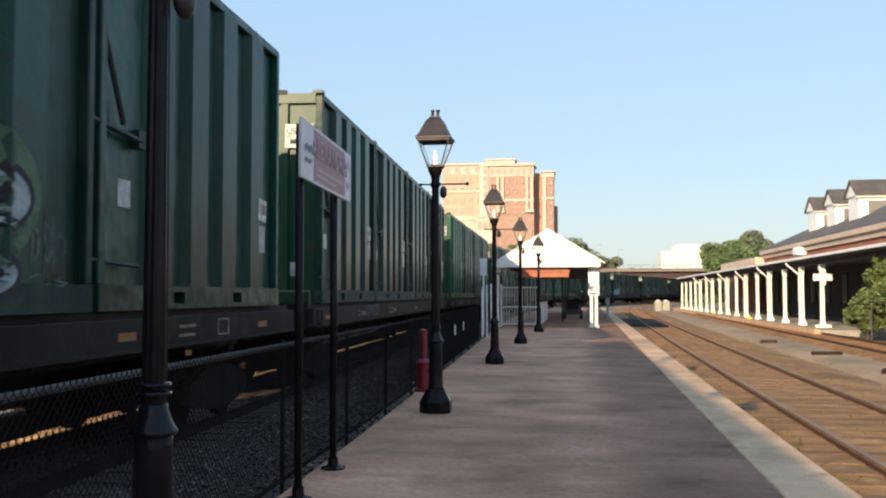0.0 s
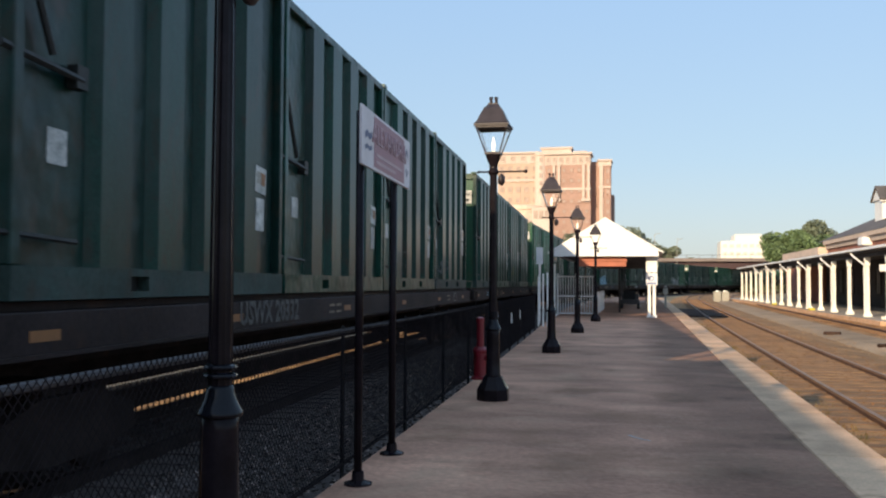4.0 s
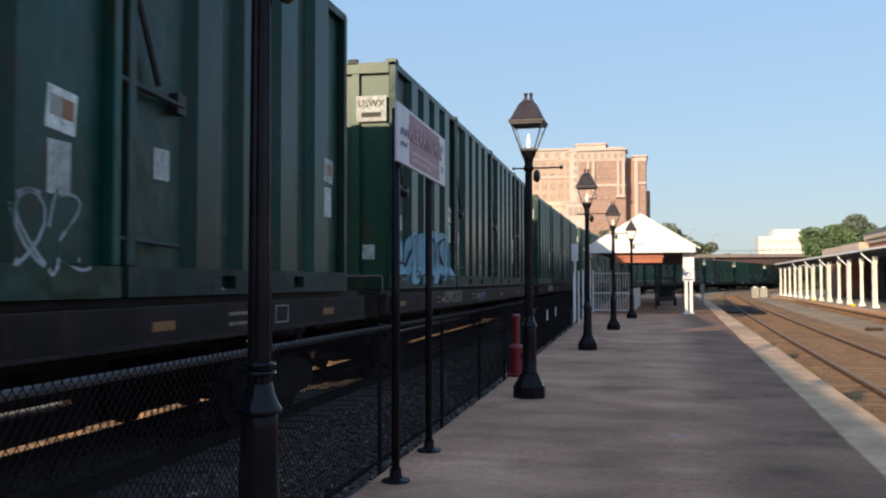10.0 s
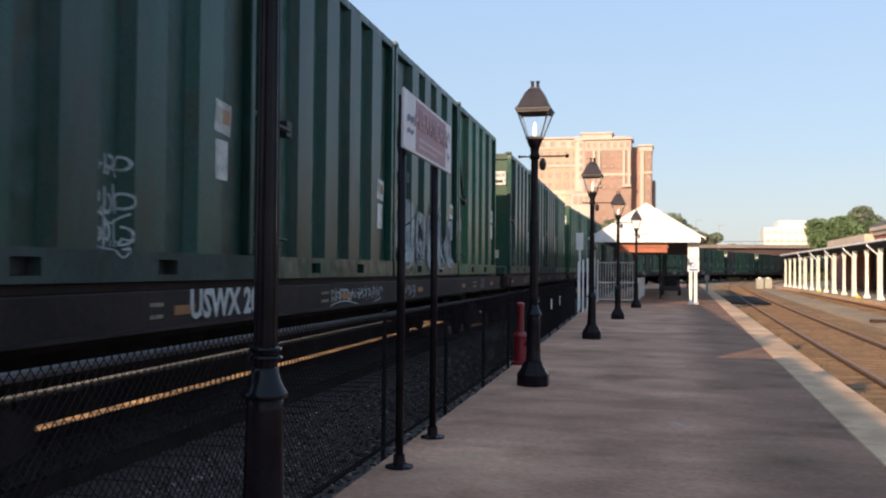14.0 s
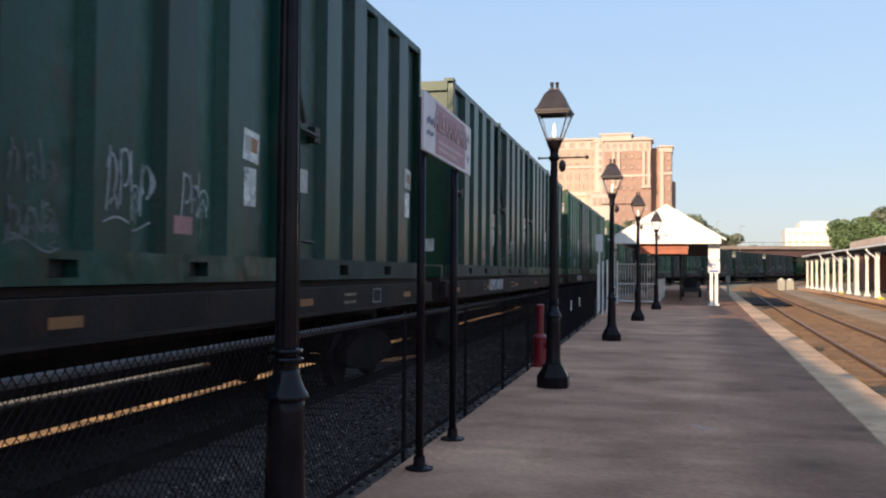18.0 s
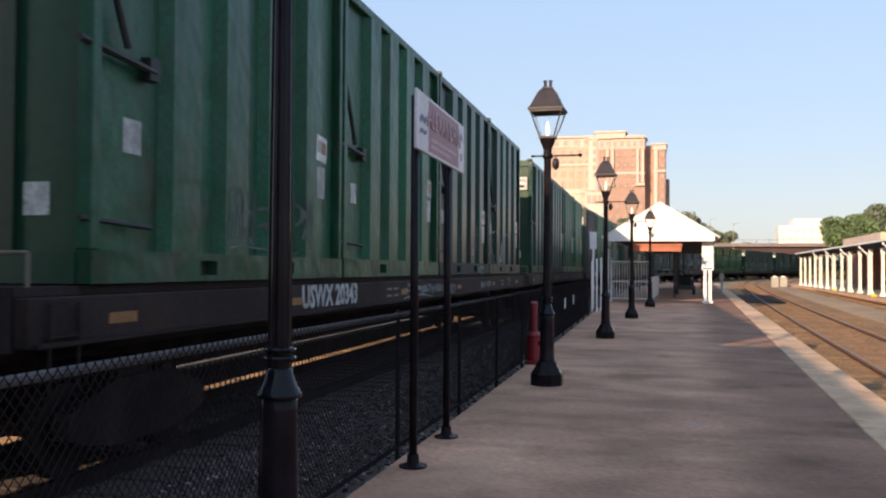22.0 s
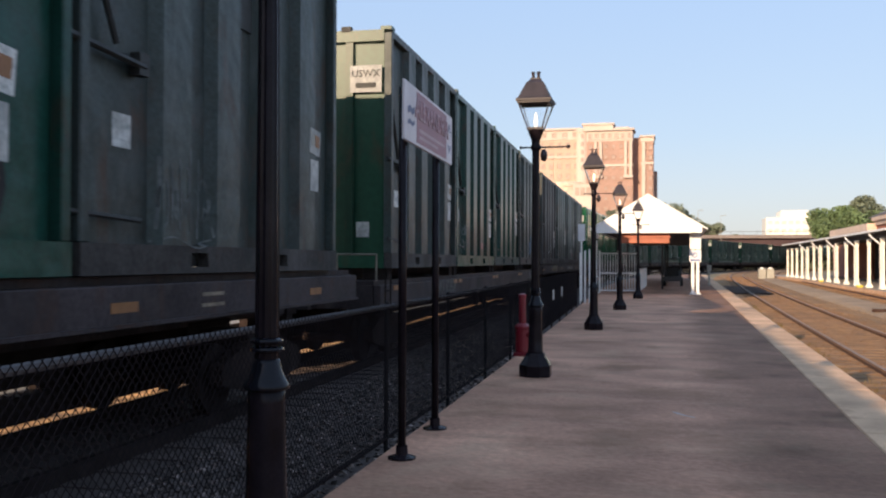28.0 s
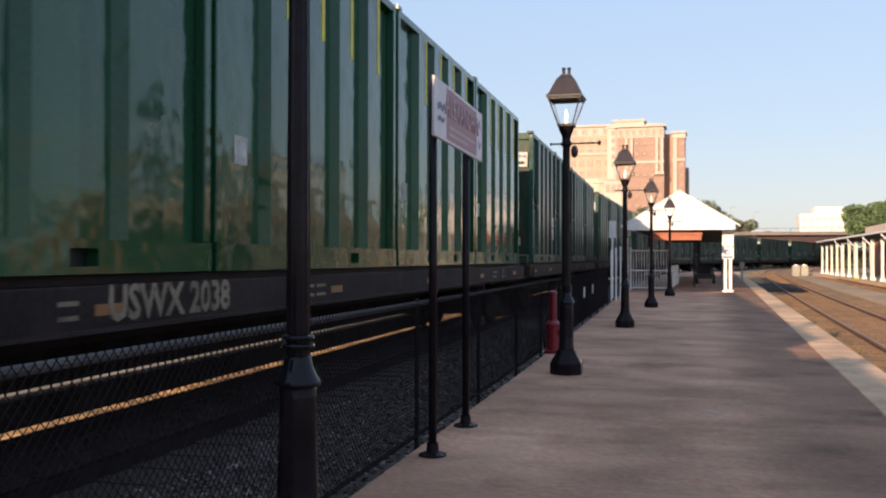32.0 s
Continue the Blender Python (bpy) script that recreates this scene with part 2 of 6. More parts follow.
M_GLOSS = mat("glossy_black_enamel", (0.008, 0.008, 0.012), 0.08, vary=0.2, scale=6, fine=50, bump=0.02, spec=0.22)
M_BRONZE = mat("lantern_roof_metal", (0.031, 0.023, 0.028), 0.5, 0.1, vary=0.3, scale=8, fine=60, bump=0.1)
M_GLASS = glass("lantern_glass", (0.98, 0.98, 0.98), 0.08)
M_BULB = glow("lamp_bulb", (1.0, 0.95, 0.85), 0.6)
M_FENCE = mat("black_fence_vinyl", (0.017, 0.0125, 0.0145), 0.85, vary=0.25, scale=4, fine=60, bump=0.05, spec=0.06)
M_FPOST = mat("fence_post_vinyl", (0.022, 0.02, 0.021), 0.8, vary=0.25, scale=4, fine=60, bump=0.05, spec=0.1)
M_FRAIL = mat("fence_rail_steel", (0.065, 0.058, 0.062), 0.7, 0.0, vary=0.25, scale=5, fine=60, bump=0.05)
M_WHITE = mat("white_paint", (0.84, 0.83, 0.81), 0.55, vary=0.07, scale=2, fine=30, bump=0.08)
M_CREAM = mat("cream_paint", (0.84, 0.81, 0.74), 0.6, vary=0.1, scale=1.5, fine=30, bump=0.08)
M_REDFASCIA = mat("rust_red_fascia", (0.42, 0.13, 0.075), 0.6, vary=0.15, scale=2, fine=30, bump=0.08)
M_DARKROOF = mat("dark_shingle", (0.055, 0.05, 0.05), 0.9, vary=0.3, scale=1.5, fine=14, bump=0.5)
# Dark tone for roofed-over faces and posts, deep shade put into the colour
M_UNDER = mat("dark_shade_and_steel", (0.06, 0.05, 0.048), 0.85, vary=0.25, scale=1, fine=12, bump=0.2)
M_RED = mat("red_paint", (0.2, 0.003, 0.014), 0.4, vary=0.15, scale=4, fine=40, bump=0.06, coat=0.2)
M_SIGNRED = mat("faded_sign_red", (0.33, 0.145, 0.18), 0.5, vary=0.08, scale=3, fine=40, bump=0.02)
M_FADED = mat("faded_lettering", (0.44, 0.28, 0.31), 0.5, vary=0.1, scale=3, fine=40, bump=0.02)
M_SIGNWHITE = mat("sign_white", (0.72, 0.72, 0.74), 0.5, vary=0.06, scale=3, fine=40, bump=0.02)
M_SIGNPALE = mat("faded_sign_enamel", (0.66, 0.61, 0.64), 0.5, vary=0.1, scale=3, fine=40, bump=0.02)
M_SIGNINK = mat("faded_sign_ink", (0.07, 0.09, 0.19), 0.5, vary=0.1, scale=3, fine=40, bump=0.02)
M_BLUE = mat("sign_blue", (0.03, 0.10, 0.30), 0.5, vary=0.08, scale=3, fine=40, bump=0.02)
M_BRICK = mat("station_brick", (0.36, 0.135, 0.085), 0.9, vary=0.25, scale=0.8, fine=14, bump=0.4)
M_STUCCO = mat("cornice_stone", (0.66, 0.50, 0.40), 0.8, vary=0.12, scale=1, fine=20, bump=0.15)
M_TOWERTAN = mat("tower_tan_render", (0.49, 0.365, 0.29), 0.85, vary=0.1, scale=0.15, fine=1.5, bump=0.05)
# Tower brick, stone and panes paled: distance haze put into their colours
M_TOWERBRICK = mat("tower_brick_hazed", (0.39, 0.25, 0.205), 0.9, vary=0.12, scale=0.15, fine=1.5, bump=0.1)
M_TOWERPALE = mat("tower_cast_stone", (0.56, 0.46, 0.405), 0.85, vary=0.08, scale=0.15, fine=1.5, bump=0.05)
M_TPANE = mat("tower_pane_hazed", (0.36, 0.27, 0.23), 0.5, vary=0.2, scale=0.5, fine=3, bump=0)
M_WINDOW = mat("dark_window_pane", (0.04, 0.045, 0.055), 0.35, vary=0.2, scale=0.5, fine=3, bump=0)
M_SHINGLE = mat("slate_roof", (0.10, 0.085, 0.08), 0.85, vary=0.25, scale=0.8, fine=6, bump=0.4)
M_LOUVRE = mat("grey_louvre", (0.19, 0.185, 0.185), 0.7, vary=0.1, scale=2, fine=12, bump=0.2)
M_BRIDGE = mat("bridge_concrete", (0.19, 0.155, 0.145), 0.85, vary=0.15, scale=0.2, fine=3, bump=0.2)
M_GIRDER = mat("bridge_girder", (0.055, 0.030, 0.034), 0.8, vary=0.2, scale=0.3, fine=3, bump=0.1)
M_BARK = mat("bark", (0.12, 0.085, 0.06), 0.95, vary=0.35, scale=2, fine=12, bump=0.8)
M_LEAF = mat("leaf_green", (0.115, 0.175, 0.075), 0.7, vary=0.45, scale=0.5, fine=3, bump=0)
M_LEAF2 = mat("leaf_yellow_green", (0.11, 0.15, 0.05), 0.65, vary=0.4, scale=1.5, fine=6, bump=0)
# Far leaves, panes and walls carry haze as paler, greyer colour
M_FARLEAF = mat("far_leaf_hazed", (0.14, 0.17, 0.115), 0.7, vary=0.3, scale=0.2, fine=1, bump=0)
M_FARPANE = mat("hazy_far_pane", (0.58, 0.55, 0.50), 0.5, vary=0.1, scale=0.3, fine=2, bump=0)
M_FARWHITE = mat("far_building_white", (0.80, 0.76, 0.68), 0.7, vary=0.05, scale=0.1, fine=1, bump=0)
M_GREYBOX = mat("grey_cabinet", (0.33, 0.32, 0.28), 0.6, vary=0.15, scale=1, fine=15, bump=0.1)
M_RUBBER = mat("rubber", (0.02, 0.02, 0.02), 0.8, vary=0.2, scale=5, fine=40, bump=0.2)
M_CART = mat("tractor_paint", (0.05, 0.05, 0.055), 0.5, vary=0.2, scale=3, fine=30, bump=0.05)
# train
GREENS = [
    mat("container_green", (0.004, 0.05, 0.038), 0.34, vary=0.42, scale=0.7, fine=25, bump=0.06, second=(0.016, 0.047, 0.039), amount=0.4, rand=0.25, streak=1, spec=0.24, dust=(0.04, 0.07, 0.064), rust=(0.055, 0.03, 0.02)),
    mat("container_green_worn", (0.006, 0.038, 0.030), 0.42, vary=0.42, scale=0.9, fine=25, bump=0.08, second=(0.026, 0.052, 0.046), amount=0.36, rand=0.25, streak=1, spec=0.24, dust=(0.036, 0.062, 0.056), rust=(0.055, 0.026, 0.016)),
    mat("container_teal_dark", (0.0035, 0.034, 0.029), 0.36, vary=0.42, scale=0.8, fine=25, bump=0.06, second=(0.015, 0.033, 0.031), amount=0.4, rand=0.25, streak=1, spec=0.24, dust=(0.036, 0.056, 0.054), rust=(0.055, 0.03, 0.02)),
    mat("container_grey_green", (0.040, 0.056, 0.054), 0.45, vary=0.42, scale=0.8, fine=22, bump=0.1, second=(0.012, 0.030, 0.026), amount=0.45, rand=0.25, streak=1, spec=0.24, dust=(0.10, 0.103, 0.10), rust=(0.075, 0.034, 0.022)),
    mat("container_new_green", (0.004, 0.066, 0.032), 0.1, vary=0.2, scale=0.6, fine=25, bump=0.012, rand=0.1, spec=0.42),
    mat("container_rusty", (0.047, 0.046, 0.046), 0.56, vary=0.42, scale=0.8, fine=22, bump=0.15, second=(0.036, 0.058, 0.054), amount=0.45, rand=0.2, streak=1, spec=0.24, dust=(0.088, 0.08, 0.077), rust=(0.090, 0.034, 0.020)),
    mat("container_mid_green", (0.005, 0.082, 0.043), 0.4, vary=0.42, scale=0.8, fine=25, bump=0.06, second=(0.02, 0.062, 0.048), amount=0.4, rand=0.15, streak=1, spec=0.25, dust=(0.035, 0.10, 0.07), rust=(0.05, 0.03, 0.02)),
    mat("container_black_green", (0.002, 0.019, 0.014), 0.38, vary=0.42, scale=0.8, fine=25, bump=0.06, second=(0.006, 0.018, 0.014), amount=0.4, rand=0.15, streak=1, spec=0.18, dust=(0.018, 0.032, 0.027), rust=(0.03, 0.018, 0.012)),
]


def dented(m, depth, size):
    """Shallow dents and ripples in sheet steel, under the fine relief of the paint."""
    n, l = m.node_tree.nodes, m.node_tree.links
    b = n["Principled BSDF"]
    fine = b.inputs["Normal"].links[0].from_node
    tc, wave, dent = n.new("ShaderNodeTexCoord"), n.new("ShaderNodeTexNoise"), n.new("ShaderNodeBump")
    wave.inputs["Scale"].default_value, wave.inputs["Detail"].default_value = size, 2
    dent.inputs["Strength"].default_value, dent.inputs["Distance"].default_value = 1.0, depth
    l.new(tc.outputs["Object"], wave.inputs["Vector"])
    l.new(wave.outputs["Fac"], dent.inputs["Height"])
    l.new(dent.outputs[0], fine.inputs["Normal"])


for i, paint in enumerate(GREENS):
    dented(paint, 0.025 if i == 4 else 0.06, 1.7)
M_RIBWORN = mat("worn_rib_paint", (0.005, 0.044, 0.035), 0.36, vary=0.42, scale=0.9, fine=30, bump=0.06, second=(0.022, 0.05, 0.044), amount=0.42, rand=0.35, streak=1, spec=0.22, dust=(0.042, 0.066, 0.062), rust=(0.05, 0.024, 0.016))
# Green of the ends, its pale patches and sheen tuned in as sunlight
M_ENDLIT = mat("container_end_lit_green", (0.0055, 0.05, 0.028), 0.4, vary=0.3, scale=0.7, fine=9, bump=0.02, second=(0.01, 0.038, 0.025), amount=0.4, rand=0.3, streak=1, spec=0.4, dust=(0.03, 0.075, 0.048), rust=(0.07, 0.04, 0.022))
M_DUSTRAIL = mat("dusty_bottom_rail", (0.022, 0.044, 0.040), 0.6, vary=0.4, scale=0.9, fine=22, bump=0.1, second=(0.055, 0.06, 0.056), amount=0.45, rand=0.3, spec=0.2, dust=(0.07, 0.078, 0.074), rust=(0.05, 0.03, 0.02))
M_GRIMERAIL = mat("grimy_bottom_rail", (0.062, 0.056, 0.054), 0.7, vary=0.45, scale=0.9, fine=22, bump=0.12, second=(0.03, 0.036, 0.034), amount=0.45, rand=0.25, spec=0.15, dust=(0.125, 0.11, 0.108), rust=(0.075, 0.038, 0.028))
M_RODS = mat("latch_iron", (0.02, 0.022, 0.022), 0.6, 0.2, vary=0.4, scale=5, fine=40, bump=0.2)
M_DECK = mat("flatcar_black", (0.027, 0.019, 0.0195), 0.65, vary=0.4, scale=0.8, fine=20, bump=0.15, second=(0.04, 0.025, 0.021), amount=0.4, rand=0.25, spec=0.12, rust=(0.06, 0.03, 0.02))
M_DECKWORN = mat("dusty_flatcar_steel", (0.044, 0.034, 0.036), 0.65, vary=0.45, scale=0.8, fine=20, bump=0.15, second=(0.065, 0.05, 0.048), amount=0.4, rand=0.25, spec=0.15, dust=(0.085, 0.07, 0.07), rust=(0.075, 0.034, 0.022))
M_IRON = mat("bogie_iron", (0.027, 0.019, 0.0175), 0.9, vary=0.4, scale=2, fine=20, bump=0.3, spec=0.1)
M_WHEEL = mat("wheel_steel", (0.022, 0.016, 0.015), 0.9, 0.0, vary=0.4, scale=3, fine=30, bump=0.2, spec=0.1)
M_HANDRAIL = mat("handrail_pipe", (0.17, 0.14, 0.11), 0.7, vary=0.3, scale=5, fine=40, bump=0.1)
M_TANMARK = mat("faded_tan_stencil", (0.22, 0.17, 0.12), 0.7, vary=0.35, scale=4, fine=30, bump=0.02, second=(0.09, 0.06, 0.05), amount=0.5)
M_DIMMARK = mat("grimy_stencil", (0.085, 0.078, 0.072), 0.7, vary=0.35, scale=4, fine=30, bump=0.02, second=(0.035, 0.028, 0.025), amount=0.55)
M_LETTER = mat("white_stencil", (0.42, 0.42, 0.41), 0.7, vary=0.2, scale=4, fine=30, bump=0.02)
M_YELLOW = mat("orange_reflector", (0.27, 0.105, 0.035), 0.5, vary=0.15, scale=5, fine=40, bump=0.02)
M_YELLOWPAINT = mat("yellow_paint", (0.60, 0.50, 0.04), 0.5, vary=0.15, scale=3, fine=40, bump=0.02)
M_PAPER = mat("white_placard", (0.50, 0.50, 0.48), 0.6, vary=0.3, scale=6, fine=30, bump=0.02, second=(0.22, 0.25, 0.24), amount=0.5, rand=0.35)
M_PINK = mat("pink_placard", (0.36, 0.17, 0.17), 0.6, vary=0.2, scale=6, fine=30, bump=0.02)
SPRAYS = [mat("spray_white", (0.30, 0.33, 0.34), 0.7, vary=0.4, scale=2, fine=20, bump=0, second=(0.09, 0.11, 0.11), amount=0.45), mat("spray_blue", (0.12, 0.20, 0.32), 0.7, vary=0.35, scale=2, fine=20, bump=0),
          mat("spray_yellow", (0.22, 0.27, 0.06), 0.7, vary=0.35, scale=2, fine=20, bump=0), mat("spray_pale_blue", (0.20, 0.37, 0.46), 0.7, vary=0.25, scale=1.2, fine=20, bump=0),
          mat("spray_red", (0.42, 0.17, 0.13), 0.7, vary=0.3, scale=1.2, fine=20, bump=0), mat("spray_black", (0.012, 0.012, 0.014), 0.7, vary=0.3, scale=1.2, fine=20, bump=0),
          mat("spray_pale_green", (0.07, 0.13, 0.075), 0.7, vary=0.4, scale=2, fine=20, bump=0, second=(0.02, 0.055, 0.04), amount=0.45), mat("spray_faint", (0.10, 0.115, 0.115), 0.7, vary=0.45, scale=3, fine=20, bump=0, second=(0.03, 0.05, 0.045), amount=0.5)]

# ---- building blocks


class Shape:
    """Collects vertices and faces for one mesh."""

    def __init__(self):
        self.v, self.f = [], []

    def add(self, verts, faces):
        k = len(self.v)
        self.v += [tuple(p) for p in verts]
        self.f += [tuple(k + i for i in f) for f in faces]
        return self

    def box(self, x0, y0, z0, x1, y1, z1):
        return self.add([(x, y, z) for z in (z0, z1) for x, y in ((x0, y0), (x1, y0), (x1, y1), (x0, y1))],
                        [(3, 2, 1, 0), (4, 5, 6, 7), (0, 1, 5, 4), (1, 2, 6, 5), (2, 3, 7, 6), (3, 0, 4, 7)])

    def lathe(self, profile, sides=16, cx=0.0, cy=0.0, turn=0.0):
        rings = [[(cx + r * math.cos(turn + 2 * math.pi * i / sides), cy + r * math.sin(turn + 2 * math.pi * i / sides), z) for i in range(sides)] for r, z in profile]
        faces = [(j * sides + i, j * sides + (i + 1) % sides, (j + 1) * sides + (i + 1) % sides, (j + 1) * sides + i) for j in range(len(profile) - 1) for i in range(sides)]
        faces += [tuple(reversed(range(sides))), tuple((len(profile) - 1) * sides + i for i in range(sides))]
        return self.add([p for r in rings for p in r], faces)

    def rod(self, a, b, r, sides=8, r2=None):
        a, b = Vector(a), Vector(b)
        way = (b - a).normalized()
        u = way.orthogonal().normalized()
        w = way.cross(u)
        r2 = r if r2 is None else r2
        ring = lambda c, q: [c + (u * math.cos(2 * math.pi * i / sides) + w * math.sin(2 * math.pi * i / sides)) * q for i in range(sides)]
        return self.add(ring(a, r) + ring(b, r2), [(i, (i + 1) % sides, sides + (i + 1) % sides, sides + i) for i in range(sides)] + [tuple(reversed(range(sides))), tuple(range(sides, 2 * sides))])

    def prism(self, outline, axis, lo, hi):
        """A flat outline (pairs, counter-clockwise) drawn out along an axis."""
        put = {"x": lambda a, b, c: (c, a, b), "y": lambda a, b, c: (a, c, b), "z": lambda a, b, c: (a, b, c)}[axis]
        n = len(outline)
        return self.add([put(a, b, lo) for a, b in outline] + [put(a, b, hi) for a, b in outline],
                        [tuple(reversed(range(n))), tuple(range(n, 2 * n))] + [(i, (i + 1) % n, n + (i + 1) % n, n + i) for i in range(n)])

    def ball(self, c, rx, ry, rz, sides=10, rings=6):
        return self.lathe_at(c, [(max(1e-3, math.sin(math.pi * j / rings)), -math.cos(math.pi * j / rings)) for j in range(rings + 1)], rx, ry, rz, sides)

    def lathe_at(self, c, profile, rx, ry, rz, sides):
        k = Shape().lathe(profile, sides)
        return self.add([(c[0] + x * rx, c[1] + y * ry, c[2] + z * rz) for x, y, z in k.v], k.f)

    def mesh(self, name, material, bevel=0.0, smooth=False):
        me = bpy.data.meshes.new(name)
        me.from_pydata(self.v, [], self.f)
        bm = bmesh.new()
        bm.from_mesh(me)
        bmesh.ops.recalc_face_normals(bm, faces=bm.faces)
        if bevel:
            bmesh.ops.bevel(bm, geom=list(bm.edges), offset=bevel, segments=1, affect="EDGES", clamp_overlap=True)
        bm.to_mesh(me)
        bm.free()
        if smooth:
            me.polygons.foreach_set("use_smooth", [True] * len(me.polygons))
        me.materials.append(material)
        return me


def part(name, shape, material, parent, label="", bevel=0.0, smooth=False, at=None):
    me = shape if isinstance(shape, bpy.types.Mesh) else shape.mesh(name, material, bevel, smooth)
    ob = new(name, me)
    ob.parent = parent
    if at is not None:
        ob.matrix_basis = at
    if label:
        ob["label"] = label
    return ob


def thing(name, label, category, group="", at=None, kind=""):
    ob = new(name)
    ob.empty_display_size = 0.2
    if at is not None:
        ob.matrix_basis = at
    return tagged(ob, label, category, group, kind)


def lone(name, shape, material, label, category="", kind="", bevel=0.0, smooth=False, at=None):
    ob = new(name, shape.mesh(name, material, bevel, smooth))
    if at is not None:
        ob.matrix_basis = at
    return tagged(ob, label, category, "", kind)


def letters(text, size, material, name="lettering", depth=0.006, bold=0.0):
    cu = bpy.data.curves.new(name, "FONT")
    cu.body, cu.size, cu.extrude, cu.align_x, cu.align_y, cu.resolution_u, cu.offset = text, size, depth, "CENTER", "CENTER", 2, bold
    ob = new(name, cu)
    bpy.context.view_layer.update()
    me = bpy.data.meshes.new_from_object(ob.evaluated_get(bpy.context.evaluated_depsgraph_get()))
    bpy.data.objects.remove(ob)
    me.name = name
    me.materials.clear()
    me.materials.append(material)
    return me


def ribbon(points, width, lift=0.0):
    """A flat stroke in the x = lift plane along points (y, z)."""
    s = Shape()
    n = len(points)
    left, right = [], []
    for i, (y, z) in enumerate(points):
        a, b = points[max(0, i - 1)], points[min(n - 1, i + 1)]
        d = Vector((b[0] - a[0], b[1] - a[1]))
        d = d.normalized() if d.length > 1e-6 else Vector((1, 0))
        left.append((lift, y - d.y * width / 2, z + d.x * width / 2))
        right.append((lift, y + d.y * width / 2, z - d.x * width / 2))
    return s.add(left + right, [(i, i + 1, n + i + 1, n + i) for i in range(n - 1)])

# ---- lines of the plan


def turn_at(s):
    """The left track's bearing (radians to the right of +y) at s metres along it."""
    if s < -20:
        return 0.0
    if s < 0:
        return -0.022 * (1 + s / 20)
    if s < 70:
        return -0.022 - 0.001676 * s + 2.844e-5 * s * s
    return min(0.0 + 0.00203 * (s - 70), 0.5)


STEP, S_LOW = 1.0, -130.0
LINE = []
_x, _y = -4.51, 0.0
for _i in range(130):
    _h = turn_at(-_i - 0.5)
    _x, _y = _x - math.sin(_h), _y - math.cos(_h)
    LINE.insert(0, (_x, _y))
LINE.append((-4.51, 0.0))
_x, _y = -4.51, 0.0
for _i in range(900):
    _h = turn_at(_i + 0.5)
    _x, _y = _x + math.sin(_h), _y + math.cos(_h)
    LINE.append((_x, _y))


def left_line(s, off=0.0):
    """A place along the near side of the train, off metres to the right of it, and the bearing there."""
    s = min(max(s, S_LOW), 899.0)
    k = min(int((s - S_LOW) // STEP), len(LINE) - 2)
    u = (s - S_LOW) - k
    (ax, ay), (bx, by) = LINE[k], LINE[k + 1]
    h = math.atan2(bx - ax, by - ay)
    return ax + (bx - ax) * u + off * math.cos(h), ay + (by - ay) * u - off * math.sin(h), h


def right_line(s, off=0.0):
    """A place along the middle of the first right-hand track."""
    f = lambda q: 3.70 + 0.008 * q + 0.00014 * q * abs(q) * (1 if q > 0 else 0) + (4.5e-6 * (q - 90) ** 3 if q > 90 else 0)
    h = math.atan2(f(s + 0.5) - f(s - 0.5), 1.0)
    return f(s) + off * math.cos(h), s - off * math.sin(h), h


def strip(line, offs, zs, s0, s1, step):
    """A long sheet with a cross-section (offs, zs) drawn along a line."""
    sh, n = Shape(), len(offs)
    rows = []
    s = s0
    while s < s1 + 1e-6:
        for o, z in zip(offs, zs):
            x, y, _ = line(s, o)
            rows.append((x, y, z))
        s += step
    m = len(rows) // n
    return sh.add(rows, [(j * n + i, j * n + i + 1, (j + 1) * n + i + 1, (j + 1) * n + i) for j in range(m - 1) for i in range(n - 1)])


def bar_along(line, off, w, z0, z1, s0, s1, step):
    return strip(line, [off - w / 2, off - w / 2, off + w / 2, off + w / 2, off - w / 2], [z0, z1, z1, z0, z0], s0, s1, step)


# ---- ground
lone("ground", Shape().box(-2500, -2500, -3.0, 2500, 2500, -0.52), M_GROUND, "dry brown earth with patches of grass", kind="structure")
sheet = strip(right_line, [-2.6, -1.7, 1.7, 2.6], [-0.43, -0.318, -0.318, -0.43], -60, 250, 2)
lone("trackbed_right", sheet, M_DIRT, "rust-brown ballast bed under the sunlit track", kind="structure")
lone("trackbed_middle", strip(right_line, [2.55, 3.2, 4.3, 4.6], [-0.46, -0.36, -0.36, -0.46], -60, 250, 2), M_GRAVEL, "pale gravel strip between two tracks", kind="structure")
lone("trackbed_far", strip(right_line, [4.2, 4.6, 7.6, 8.2], [-0.47, -0.36, -0.36, -0.42], -60, 250, 2), M_DIRT, "brown ballast bed of the far track", kind="structure")
lone("trackbed_left", strip(lambda s, o: left_line(s, o), [-2.45, 0.2, 2.35], [-0.5, -0.5, -0.5], -100, 330, 2), M_SHADEBED, "ballast bed under the freight train, darkened for its shade", kind="structure")
# No road known here: pale ground added for the bright upper band
lone("yard_road", strip(lambda s, o: left_line(s, o), [-22.0, -3.9], [-0.44, -0.49], -100, 200, 4), M_BANDPALE, "pale ground added beyond the train for the bright band", kind="structure")
lone("trackbed_outer", strip(lambda s, o: left_line(s, o), [-3.9, -2.45], [-0.49, -0.5], -100, 200, 4), M_OUTER, "brown gravel beyond the freight train, coloured bright for sun", kind="structure")


def rails(line, offs, s0, s1, name, label, low=0.0, head=None, side=None):
    t = thing(name, label, "railway track", kind="structure")
    for o in offs:
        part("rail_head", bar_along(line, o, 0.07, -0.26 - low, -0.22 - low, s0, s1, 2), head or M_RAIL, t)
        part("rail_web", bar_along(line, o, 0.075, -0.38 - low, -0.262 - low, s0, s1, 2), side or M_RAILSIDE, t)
    return t


